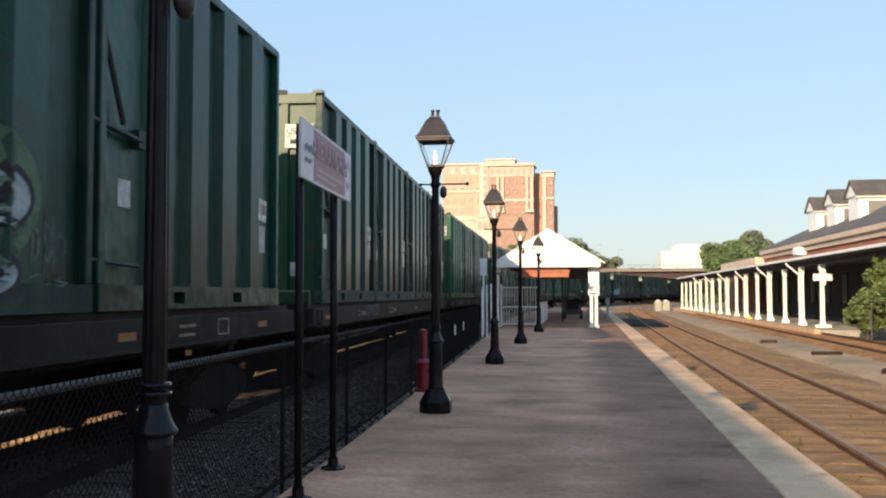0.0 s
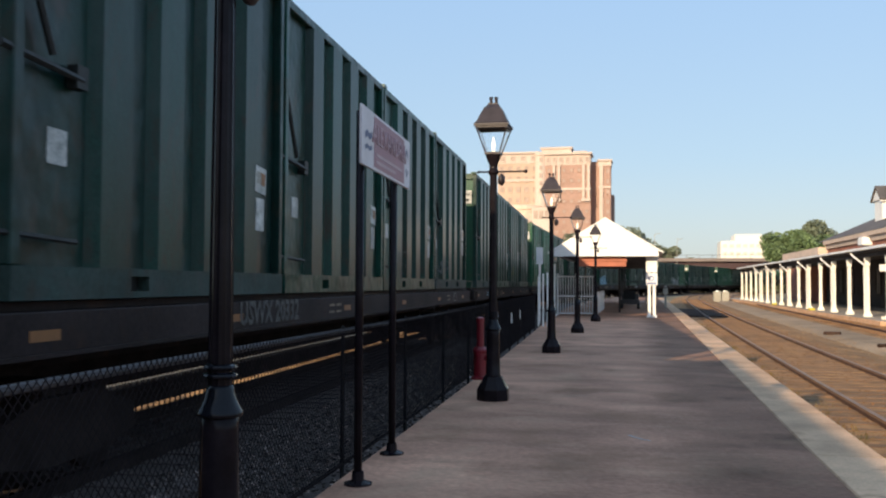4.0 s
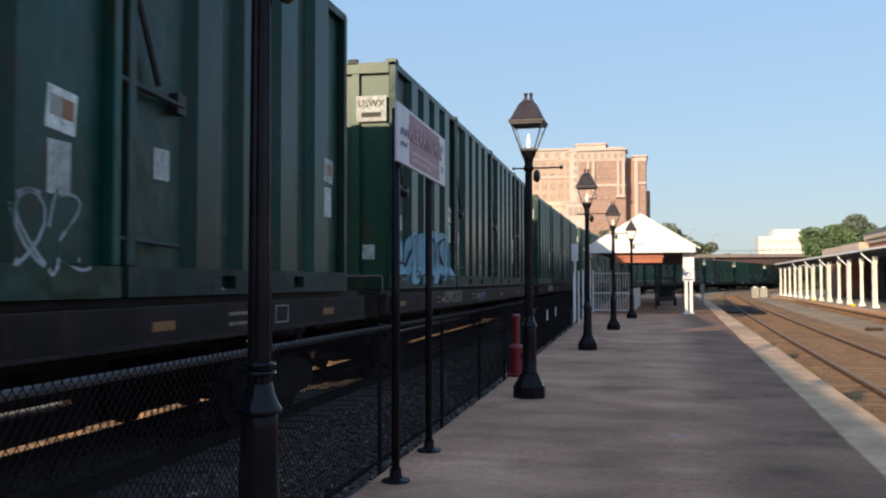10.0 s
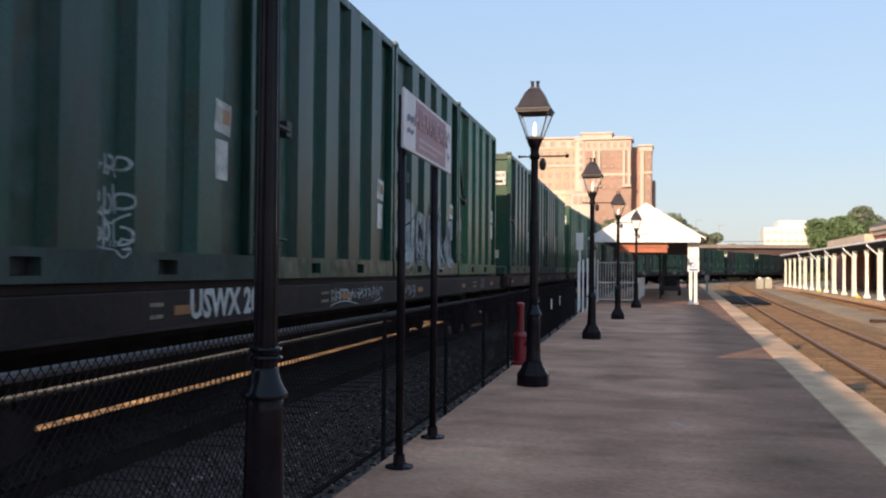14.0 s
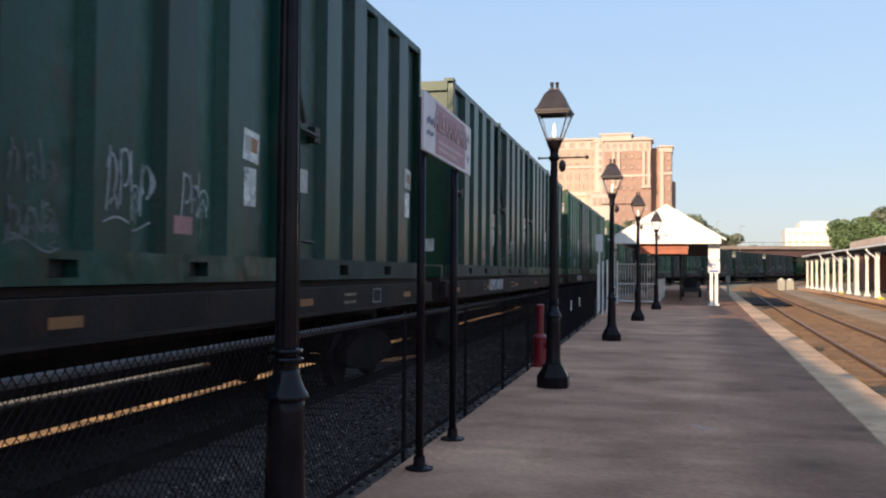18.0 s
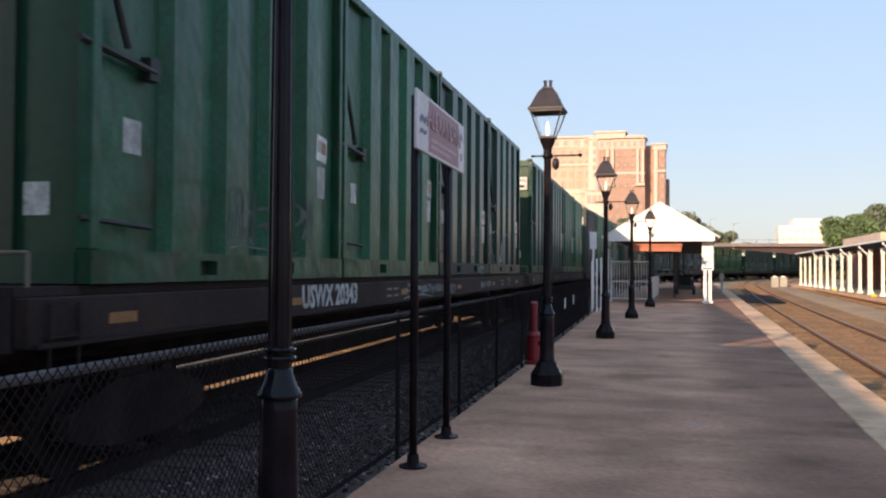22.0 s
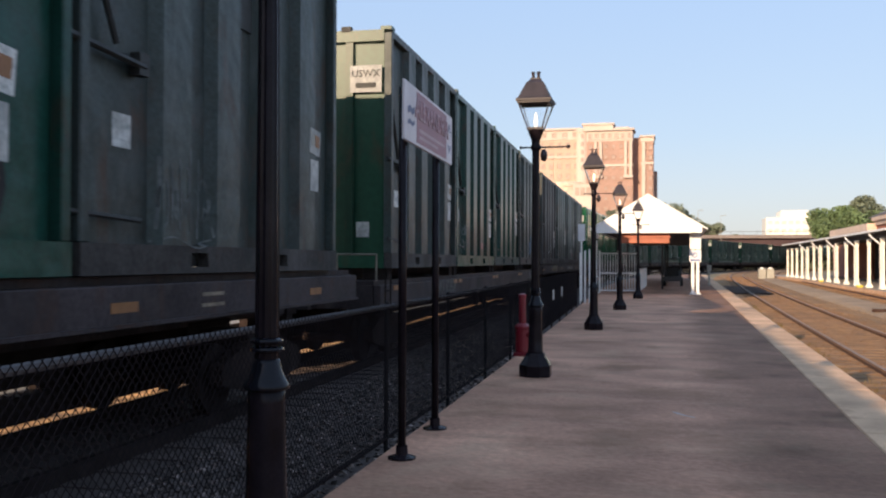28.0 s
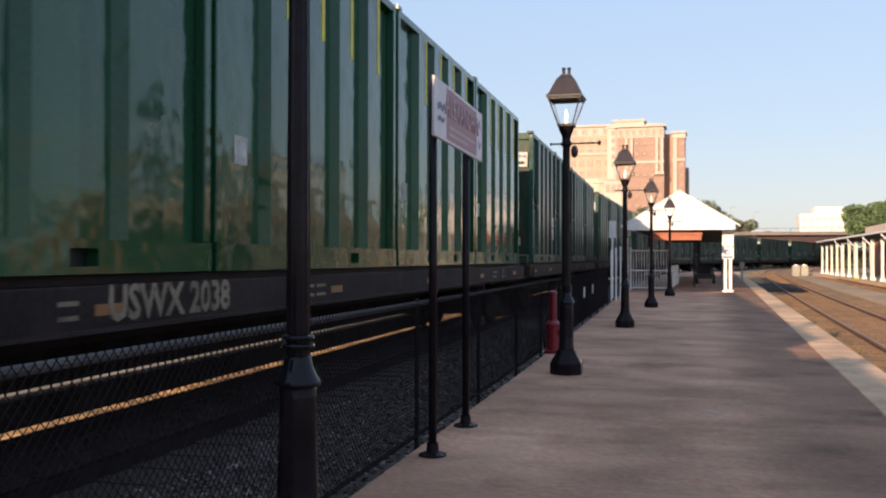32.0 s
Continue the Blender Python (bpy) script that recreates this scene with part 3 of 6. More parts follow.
track_right = rails(right_line, (-0.7525, 0.7525), -60, 250, "track_right", "worn steel rails on half-buried wooden ties")
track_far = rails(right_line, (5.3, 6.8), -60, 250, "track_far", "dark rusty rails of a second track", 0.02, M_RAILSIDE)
# Rails here get dark wheel and bogie iron for the train's shade
track_left = rails(lambda s, o: left_line(s, o - 1.525), (-0.7525, 0.7525), -100, 330, "track_left", "steel rails beneath the freight train, darkened for its shade", 0.12, M_WHEEL, M_IRON)
track_outer = rails(lambda s, o: left_line(s, o - 1.3), (-5.3, -3.8), -60, 120, "track_outer", "sunlit rails of a track beyond the train")

# Dark flat panels from the kerb to past the near rail
crossing = thing("track_crossing", "dark flat panels laid beside and between the rails", "crossing", kind="structure")
for a, b in ((-2.12, -0.86), (-0.62, 0.45)):
    for i in range(6):
        x0, y0, h0 = right_line(55.0 + 2.6 * i, 0.0)
        part("panel", Shape().box(a, 0.02, -0.40, b, 2.58, -0.245).mesh("panel", M_TIMBER, 0.01), M_TIMBER, crossing, at=pose(x0, y0, 0, 0, 0, -math.degrees(h0)))

# ---- platform: asphalt surface, concrete edge, walls
PLATFORM_OFF = 2.335
left_edge = [left_line(s, PLATFORM_OFF)[:2] for s in range(-40, 116, 4)]
RIGHT_IN, RIGHT_OUT = 1.46, 2.05


def edge_x(y):
    """How far the platform's right edge bends away to the right."""
    return 0.0 if y < 9 else 0.0085 * (y - 9)


outline = left_edge + [(RIGHT_IN + edge_x(y), y) for y in (112, 80, 50, 30, 9, -40)]
lone("platform", Shape().prism([(a, b) for a, b in reversed(outline)], "z", -0.56, 0.0), M_ASPHALT, "shaded grey asphalt platform with stains and patches", kind="structure")

# ---- road bridge, far buildings and sky line
bridge = thing("road_bridge", "concrete and steel road bridge over the tracks", "bridge", kind="structure")
BY = 236.0
part("girder", Shape().box(-90, BY, 5.4, 120, BY + 0.8, 7.2), M_GIRDER, bridge)
part("girder", Shape().box(-90, BY + 9, 5.4, 120, BY + 9.8, 7.2), M_GIRDER, bridge)
part("deck", Shape().box(-90, BY - 1.2, 7.2, 120, BY + 11, 7.6), M_BRIDGE, bridge)
part("parapet", Shape().box(-90, BY - 1.2, 7.6, 120, BY - 0.9, 8.0), M_BRIDGE, bridge)
rail_b = Shape()
for i in range(70):
    rail_b.rod((-90 + 3 * i, BY - 1.05, 8.0), (-90 + 3 * i, BY - 1.05, 8.8), 0.05, 4)
rail_b.rod((-90, BY - 1.05, 8.8), (120, BY - 1.05, 8.8), 0.05, 4)
part("railing", rail_b, M_GIRDER, bridge)
for x in (-48, -16, 44, 76):
    part("pier", Shape().box(x - 0.8, BY + 1, -0.6, x + 0.8, BY + 9, 4.6).box(x - 1.2, BY, 4.6, x + 1.2, BY + 10, 5.4), M_BRIDGE, bridge)


def wall_with_windows(t, x0, x1, y, z0, z1, nx, nz, brick, pane_w, pane_h, bands=()):
    """A facade facing -y: wall, recessed panes with sills, pale bands."""
    part("wall", Shape().box(x0, y, z0, x1, y + 8, z1), brick, t)
    dx, dz = (x1 - x0) / nx, (z1 - z0) / nz
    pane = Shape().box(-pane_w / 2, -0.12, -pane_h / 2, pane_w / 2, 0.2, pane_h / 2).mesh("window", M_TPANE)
    frame_sh = Shape()
    for a, b, c, d in ((-pane_w / 2 - 0.15, -pane_h / 2 - 0.3, pane_w / 2 + 0.15, -pane_h / 2), (-pane_w / 2 - 0.15, pane_h / 2, pane_w / 2 + 0.15, pane_h / 2 + 0.25),
                       (-pane_w / 2 - 0.15, -pane_h / 2, -pane_w / 2, pane_h / 2), (pane_w / 2, -pane_h / 2, pane_w / 2 + 0.15, pane_h / 2)):
        frame_sh.box(a, -0.25, b, c, 0.1, d)
    frame_me = frame_sh.mesh("window_frame", brick)
    for i in range(nx):
        for j in range(nz):
            m = pose(x0 + (i + 0.5) * dx, y, z0 + (j + 0.5) * dz)
            w = part("window", pane, M_TPANE, t, at=m)
            part("window_frame", frame_me, brick, w)
    for z in bands:
        part("band", Shape().box(x0 - 0.1, y - 0.35, z - 0.35, x1 + 0.1, y - 0.003, z + 0.35), M_TOWERPALE, t)


tower = thing("apartment_tower", "tall red brick apartment building with pale stone bands", "building")
TY = 300.0
wall_with_windows(tower, -43.7, -30.5, TY - 4, 0, 40.1, 5, 12, M_TOWERTAN, 1.2, 1.6, (34.7,))
wall_with_windows(tower, -43.7, -30.5, TY - 4.2, 40.1, 43.2, 4, 1, M_TOWERPALE, 1.5, 1.5)
part("cornice", Shape().box(-44.2, TY - 4.9, 43.2, -30, TY + 4, 43.8), M_TOWERPALE, tower)
part("podium_wing", Shape().lathe([(7.2, 0), (7.2, 25.0), (7.6, 25.1), (7.6, 26.0), (7.0, 26.5)], 24, -35.7, TY - 1.5), M_STUCCO, tower, "rounded tan lower wing")
turret = part("turret", Shape().lathe([(2.2, 0), (2.2, 42.3), (2.5, 42.4), (2.5, 43.4)], 16, -29.7, TY - 3.2), M_TOWERPALE, tower, "rounded pale corner turret")
for z in (31, 33.5, 36, 38.5, 41):
    part("window", Shape().box(-30.2, TY - 5.47, z - 0.7, -29.2, TY - 5.1, z + 0.7), M_TPANE, turret)
wall_with_windows(tower, -28.4, -14.1, TY - 5, 0, 39.2, 6, 12, M_TOWERBRICK, 0.9, 1.0, (31.6,))
wall_with_windows(tower, -28.4, -14.1, TY - 5.2, 39.2, 42.5, 7, 1, M_TOWERPALE, 1.0, 1.6)
part("cornice", Shape().box(-28.9, TY - 6.0, 42.5, -13.6, TY + 4, 43.1), M_TOWERPALE, tower)
for x in (-25.6, -24, -16.3, -14.7):
    part("pilaster", Shape().box(x - 0.4, TY - 5.6, 28.6, x + 0.4, TY - 5.003, 39.1), M_TOWERPALE, tower)
for x in (-24.8, -15.5):
    part("balcony", Shape().box(x - 1.4, TY - 6.0, 27.6, x + 1.4, TY - 5.003, 28.5), M_TOWERPALE, tower)
part("roof_house", Shape().box(-29.7, TY - 3, 43.1, -20.3, TY + 4, 44.7), M_TOWERPALE, tower)
part("roof_slab", Shape().box(-30.1, TY - 3.4, 44.7, -19.9, TY + 4, 45.3), M_TOWERPALE, tower)
part("roof_house", Shape().box(-19.6, TY - 3, 43.1, -15.3, TY + 4, 43.9), M_TOWERPALE, tower)
part("recess_wall", Shape().box(-14.1, TY - 1, 0, -11.6, TY + 6, 40.6), M_TOWERBRICK, tower, "brick wall in a recess")
wall_with_windows(tower, -11.6, -7.9, TY - 3.5, 0, 38.9, 2, 12, M_TOWERBRICK, 0.9, 1.3, (32.2,))
part("attic", Shape().box(-11.8, TY - 3.8, 38.9, -7.7, TY + 4, 40.4), M_TOWERPALE, tower)
part("cornice", Shape().box(-12.1, TY - 4.3, 40.4, -7.4, TY + 4, 40.9), M_TOWERPALE, tower)
part("pilaster", Shape().box(-11.4, TY - 3.9, 0, -10.3, TY - 3.503, 38.8), M_TOWERPALE, tower)
part("side_wing", Shape().box(-8.2, TY, 0, -6.9, TY + 8, 30.0), M_TOWERBRICK, tower)

podium = thing("podium_building", "low pale curved building in front of the tower", "building")
part("wall", Shape().lathe([(12, 0), (12, 19.0), (12.5, 19.0), (12.5, 20.0)], 40, -39, TY - 22), M_STUCCO, podium)
pod_me = Shape().box(-0.8, -0.15, -1.2, 0.8, 0.15, 1.2).mesh("window", M_TPANE)
for i in range(16):
    a = radians(-10 - i * 10.5)
    for z in (8.5, 13.0, 16.8):
        part("window", pod_me, M_TPANE, podium, at=pose(-39 + 12.02 * math.cos(a), TY - 22 + 12.02 * math.sin(a), z, 0, 0, math.degrees(a) + 90))
hut = thing("white_pavilion", "small white framed pavilion below the brick tower", "building")
part("wall", Shape().box(-25.0, 226, 0, -20.6, 230, 20.2), M_TOWERPALE, hut)
for i in range(3):
    part("window", Shape().box(-24.6 + i * 1.35, 225.9, 17.4, -23.5 + i * 1.35, 226.2, 19.4), M_TPANE, hut)

far_white = thing("office_block", "long low white office building in the distance", "building")
part("wall", Shape().box(36, 420, 0, 56, 440, 20.5).box(42, 421, 20.5, 53, 440, 23.5), M_FARWHITE, far_white)
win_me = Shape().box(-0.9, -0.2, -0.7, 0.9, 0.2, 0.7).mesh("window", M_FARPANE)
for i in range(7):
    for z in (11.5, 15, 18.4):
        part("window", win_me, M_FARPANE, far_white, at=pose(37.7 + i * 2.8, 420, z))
for x, y, h in ((3.8, 205, 12.5), (8.6, 208, 11.5)):
    pole = thing("light_pole", "thin grey street light pole by the bridge", "street light", "poles by the bridge")
    part("pole", Shape().lathe([(0.08, -0.5), (0.04, h)], 8, x, y), M_GREYBOX, pole)
    part("arm", Shape().rod((x, y, h - 0.1), (x + 1.2, y, h), 0.05), M_GREYBOX, pole)

# ---- lamp posts


def lamp_post():
    t = thing("lamp_post", "black cast-iron lamp post with a glazed lantern", "lamp post", "lamp posts along the platform")
    part("base", Shape().lathe([(0.22, 0.0), (0.22, 0.15), (0.2, 0.18), (0.175, 0.22), (0.145, 0.27), (0.13, 0.31)], 8, turn=radians(22.5)), M_BLACK, t, bevel=0.006)
    part("pedestal", Shape().lathe([(0.12, 0.29), (0.1, 0.34), (0.094, 0.5), (0.087, 0.86), (0.087, 0.95)], 16), M_BLACK, t, smooth=True)
    part("collar", Shape().lathe([(0.092, 0.915), (0.108, 0.922), (0.11, 0.934), (0.105, 0.945), (0.088, 0.972), (0.074, 1.005), (0.065, 1.04), (0.06, 1.06)], 16), M_GLOSS, t, smooth=True)
    part("ring", Shape().lathe([(0.056, 1.088), (0.076, 1.096), (0.079, 1.104), (0.076, 1.112), (0.056, 1.12)], 16), M_GLOSS, t)
    part("ring", Shape().lathe([(0.056, 1.128), (0.073, 1.135), (0.076, 1.143), (0.073, 1.151), (0.056, 1.159)], 16), M_GLOSS, t)
    flute = [(0.058 if i % 2 else 0.053) for i in range(24)]
    sh = Shape()
    n = 24
    vs = []
    for z, k in ((1.03, 1.0), (2.0, 0.93), (3.0, 0.82), (3.12, 0.8)):
        vs += [(flute[i] * k * math.cos(2 * math.pi * i / n), flute[i] * k * math.sin(2 * math.pi * i / n), z) for i in range(n)]
    sh.add(vs, [(j * n + i, j * n + (i + 1) % n, (j + 1) * n + (i + 1) % n, (j + 1) * n + i) for j in range(3) for i in range(n)])
    part("shaft", sh, M_BLACK, t)
    part("capital", Shape().lathe([(0.055, 2.98), (0.07, 3.0), (0.07, 3.03), (0.054, 3.06), (0.06, 3.12), (0.095, 3.2), (0.105, 3.24), (0.11, 3.25)], 16), M_BLACK, t, smooth=True)
    part("ladder_bar", Shape().rod((-0.2, 0, 3.02), (0.42, 0, 3.02), 0.011).ball((0.43, 0, 3.02), 0.026, 0.026, 0.026).ball((-0.2, 0, 3.02), 0.02, 0.02, 0.02), M_BLACK, t)
    part("photocell", Shape().ball((0.1, 0.05, 2.92), 0.05, 0.08, 0.085), M_BRONZE, t, smooth=True)
    lantern = part("lantern", Shape().box(-0.245, -0.245, 3.585, 0.245, -0.215, 3.615).box(-0.245, 0.215, 3.585, 0.245, 0.245, 3.615)
                   .box(-0.245, -0.214, 3.585, -0.215, 0.214, 3.615).box(0.215, -0.214, 3.585, 0.245, 0.214, 3.615), M_BRONZE, t, "black iron lantern frame", at=Matrix.Diagonal((0.88, 0.88, 1, 1)))
    part("lantern_base", Shape().box(-0.12, -0.12, 3.245, 0.12, 0.12, 3.275), M_BRONZE, lantern)
    for sx, sy in ((1, 1), (1, -1), (-1, 1), (-1, -1)):
        part("glazing_bar", Shape().rod((0.105 * sx, 0.105 * sy, 3.26), (0.232 * sx, 0.232 * sy, 3.6), 0.012, 4), M_BRONZE, lantern)
    for k in range(4):
        a = radians(90 * k)
        c, s = math.cos(a), math.sin(a)
        q = [(-0.1, 0.103, 3.275), (0.1, 0.103, 3.275), (0.218, 0.226, 3.585), (-0.218, 0.226, 3.585)]
        q += [(x, y - 0.006, z) for x, y, z in q]
        ob = part("pane", Shape().add([(x * c - y * s, x * s + y * c, z) for x, y, z in q], [(0, 1, 2, 3), (7, 6, 5, 4), (0, 4, 5, 1), (1, 5, 6, 2), (2, 6, 7, 3), (3, 7, 4, 0)]), M_GLASS, lantern, "clear glass pane")
        ob.visible_shadow = False
    part("bulb", Shape().lathe([(0.02, 3.28), (0.024, 3.33), (0.03, 3.37), (0.02, 3.43), (0.005, 3.48)], 10), M_BULB, lantern, "white flame-shaped bulb", smooth=True)
    r4 = math.sqrt(2)
    part("roof", Shape().lathe([(0.262 * r4, 3.61), (0.262 * r4, 3.64), (0.235 * r4, 3.66), (0.13 * r4, 3.86), (0.075 * r4, 3.915), (0.075 * r4, 3.93)], 4, turn=radians(45)), M_BRONZE, t, "dark bronze lantern roof", at=Matrix.Diagonal((0.88, 0.88, 1, 1)))
    for x in (-0.035, 0.035):
        part("finial", Shape().lathe([(0.022, 3.92), (0.02, 3.98), (0.028, 4.02)], 8, x, 0), M_BRONZE, t)
    return t


first = lamp_post()
first.matrix_basis = pose(-1.978, 4.10, 0)
for x, y in ((-1.955, 12.29), (-1.955, 20.93), (-1.92, 29.71), (-1.745, 38.96)):
    copy_thing(first, pose(x, y, 0))

# ---- station name sign
sign = thing("station_sign", "faded red and white station name sign on two black posts", "sign")
lean = math.degrees(math.atan2(0.075, 1.28))
sign.matrix_basis = pose(-2.18, 6.95, 0, 0, 0, lean)
for y in (0.0, 1.285):
    part("post", Shape().lathe([(0.033, 0.0), (0.033, 2.86)], 12, 0, y), M_BLACK, sign, smooth=True)
    part("foot", Shape().lathe([(0.11, 0.0), (0.11, 0.015), (0.05, 0.035), (0.045, 0.1)], 12, 0, y), M_BLACK, sign)
part("panel", Shape().box(0.036, -0.19, 2.43, 0.058, 1.78, 2.885), M_SIGNPALE, sign, "white enamel board", bevel=0.004)
part("field", Shape().box(0.0585, 0.22, 2.455, 0.0605, 1.48, 2.86), M_SIGNRED, sign, "faded red field")
part("station_name", letters("ALEXANDRIA", 0.23, M_FADED, "station_name"), M_SIGNWHITE, sign, "white lettering", at=pose(0.062, 0.85, 2.715, 90, 0, 90))
for y0, y1, z in ((0.3, 1.38, 2.56), (0.3, 1.08, 2.505)):
    part("text_bar", Shape().box(0.0607, y0, z - 0.014, 0.0625, y1, z + 0.014), M_FADED, sign)
part("emblem", ribbon([(-0.1, 2.66), (-0.02, 2.69), (0.06, 2.67), (0.14, 2.7)], 0.05, 0.0605), M_SIGNINK, sign, "blue emblem")
part("emblem", ribbon([(-0.1, 2.57), (-0.02, 2.59), (0.06, 2.575), (0.14, 2.6)], 0.035, 0.0605), M_SIGNINK, sign)
part("arrow", ribbon([(1.56, 2.72), (1.62, 2.79), (1.68, 2.72)], 0.035, 0.0605), M_SIGNINK, sign)
part("arrow", ribbon([(1.56, 2.6), (1.62, 2.54), (1.68, 2.6)], 0.035, 0.0605), M_SIGNINK, sign)

# ---- chain-link fence
fence = thing("chain_link_fence", "black chain-link fence along the platform's edge", "fence", kind="structure")
FENCE_OFF, FTOP = 2.265, 1.14
posts_s = [-4.83 + 2.43 * i for i in range(16)]
for s in posts_s:
    x, y, _ = left_line(s, FENCE_OFF)
    part("post", Shape().lathe([(0.019, -0.2), (0.019, FTOP + 0.01), (0.023, FTOP + 0.02), (0.01, FTOP + 0.045)], 8, x, y), M_FPOST, fence)
for a, b in zip(posts_s, posts_s[1:]):
    pa, pb = left_line(a, FENCE_OFF), left_line(b, FENCE_OFF)
    part("top_rail", Shape().rod((pa[0], pa[1], FTOP), (pb[0], pb[1], FTOP), 0.021), M_FRAIL, fence, "bare steel top rail")
    part("bottom_rail", Shape().rod((pa[0], pa[1], 0.06), (pb[0], pb[1], 0.06), 0.016), M_FENCE, fence)
    wires = Shape()
    n = 44
    A, B = Vector((pa[0], pa[1], 0)), Vector((pb[0], pb[1], 0))
    ln = (B - A).length
    hh = FTOP - 0.035
    for sgn in (1, -1):
        for i in range(-21, n + 1):
            u0 = i * ln / n
            u1 = u0 + hh * 0.98
            z0, z1 = 0.06, 0.06 + hh
            if u0 < 0:
                z0 += -u0 / (u1 - u0) * hh
                u_a = 0.0
            else:
                u_a = u0
            u_b = u1
            if u1 > ln:
                z1 = 0.06 + hh * (ln - u0) / (u1 - u0)
                u_b = ln
            if u_a >= u_b:
                continue
            if sgn < 0:
                u_a, u_b = ln - u_a, ln - u_b
            p, q = A + (B - A) * (u_a / ln), A + (B - A) * (u_b / ln)
            dx = 0.024 + 0.003 * sgn
            wires.rod((p.x + dx, p.y, z0), (q.x + dx, q.y, z1), 0.0027, 3)
    me = bpy.data.meshes.new("wire_mesh")
    me.from_pydata(wires.v, [], wires.f)
    me.materials.append(M_FENCE)
    part("wire_mesh", me, M_FENCE, fence)
for s, z in ((22.0, 0.72), (24.6, 0.72)):
    x, y, h = left_line(s, FENCE_OFF)
    tagp = thing("fence_placard", "small white placard wired to the fence", "placard", "placards on the fence", pose(x + 0.03, y, z, 0, 0, -math.degrees(h)))
    part("plate", Shape().box(0, -0.14, -0.12, 0.006, 0.14, 0.12), M_PAPER, tagp)

# red standpipe beside the fence
pipe = thing("red_standpipe", "red painted standpipe with a wide lower barrel", "hydrant", at=pose(-2.56, 14.9, 0))
part("barrel", Shape().lathe([(0.15, 0), (0.15, 0.04), (0.11, 0.06), (0.11, 0.42), (0.125, 0.44), (0.125, 0.47), (0.08, 0.52)], 14), M_RED, pipe, smooth=False)
part("riser", Shape().lathe([(0.058, 0.5), (0.058, 0.92), (0.066, 0.93), (0.066, 0.98), (0.02, 1.0)], 14), M_RED, pipe)
part("outlet", Shape().rod((0, 0, 0.34), (0.17, -0.06, 0.34), 0.05, 10), M_RED, pipe)
part("cap", Shape().rod((-0.16, -0.08, 0.02), (-0.16, -0.08, 0.16), 0.02, 8), M_SIGNWHITE, pipe, "small white marker stub")

# ---- white gate and posts at the end of the fence
for x, y, h in ((-3.62, 32.7, 0.95), (-3.55, 33.6, 1.75), (-3.42, 34.0, 1.85), (-3.3, 34.4, 1.9)):
    gp = thing("white_gate_post", "slim white painted gate post", "post", "white posts by the gate", pose(x, y, 0))
    part("shaft", Shape().box(-0.026, -0.026, 0, 0.026, 0.026, h), M_WHITE, gp, bevel=0.006)
    part("cap", Shape().lathe([(0.045, h), (0.045, h + 0.02), (0.01, h + 0.06)], 4, turn=radians(45)), M_WHITE, gp)
notice = thing("white_notice", "white notice board on a post by the gate", "sign", at=pose(-3.75, 36.0, 0))
part("post", Shape().box(-0.03, -0.03, 0, 0.03, 0.03, 2.8), M_WHITE, notice)
part("board", Shape().box(-0.13, -0.05, 2.3, 0.13, -0.03, 2.95), M_SIGNWHITE, notice)

gate = thing("white_railing", "white painted steel railing closing the shelter's side", "railing")
GY = 45.6
for x in (-3.85, -2.95, -2.05):
    part("post", Shape().box(x - 0.045, GY - 0.045, 0, x + 0.045, GY + 0.045, 2.05), M_WHITE, gate, bevel=0.006)
for x0, x1 in ((-3.8, -3.0), (-2.9, -2.1)):
    for z in (0.12, 0.95, 1.9):
        part("rail", Shape().box(x0, GY - 0.025, z - 0.03, x1, GY + 0.025, z + 0.03), M_WHITE, gate)
    for i in range(6):
        x = x0 + 0.08 + i * (x1 - x0 - 0.16) / 5
        part("bar", Shape().box(x - 0.014, GY - 0.014, 0.155, x + 0.014, GY + 0.014, 1.87), M_WHITE, gate)
panel = thing("white_side_panel", "low white board fence running along the shelter", "fence")
for i in range(9):
    part("board", Shape().box(-2.06, 46.0 + i * 1.25, 0.05, -2.0, 47.2 + i * 1.25, 1.15), M_WHITE, panel)

# ---- platform shelter
shelter = thing("platform_shelter", "open platform shelter with a white gabled roof", "shelter")
SX0, SX1, SY0, SY1 = -4.0, 1.0, 43.5, 84.0
mid = (SX0 + SX1) / 2
EV, AP = 2.98, 4.56
part("gable", Shape().prism([(SX0 + 0.1, EV), (SX1 - 0.1, EV), (SX1 - 0.1, EV + 0.1), (mid, AP - 0.004), (SX0 + 0.1, EV + 0.1)], "y", SY0, SY0 + 0.12), M_WHITE, shelter, "white painted gable")
for i in range(9):
    z = EV + 0.14 + i * 0.16
    half = (SX1 - SX0) / 2 * (AP - z) / (AP - EV) - 0.18
    if half > 0.1:
        part("batten", Shape().box(mid - half, SY0 - 0.014, z - 0.012, mid + half, SY0 - 0.001, z + 0.012), M_WHITE, shelter)
for a, b in ((SX0 - 0.12, mid), (SX1 + 0.12, mid)):
    sgn = 1 if a < b else -1
    part("roof_slope", Shape().prism([(a, EV - 0.02), (b, AP), (b, AP + 0.07), (a, EV + 0.05)][::sgn], "y", SY0 - 0.005, SY1), M_WHITE, shelter, "white painted roof slope")
# ceiling coloured dark to stand for the shade under the roof
part("ceiling_board", Shape().box(SX0 + 0.2, SY0 + 0.13, EV - 0.06, SX1 - 0.2, SY1, EV - 0.01), M_UNDER, shelter, "ceiling darkened for the roof's shade")
part("front_beam", Shape().box(SX0 + 0.1, SY0 + 0.0, EV - 0.16, SX1 - 0.1, SY0 + 0.12, EV - 0.003), M_WHITE, shelter)
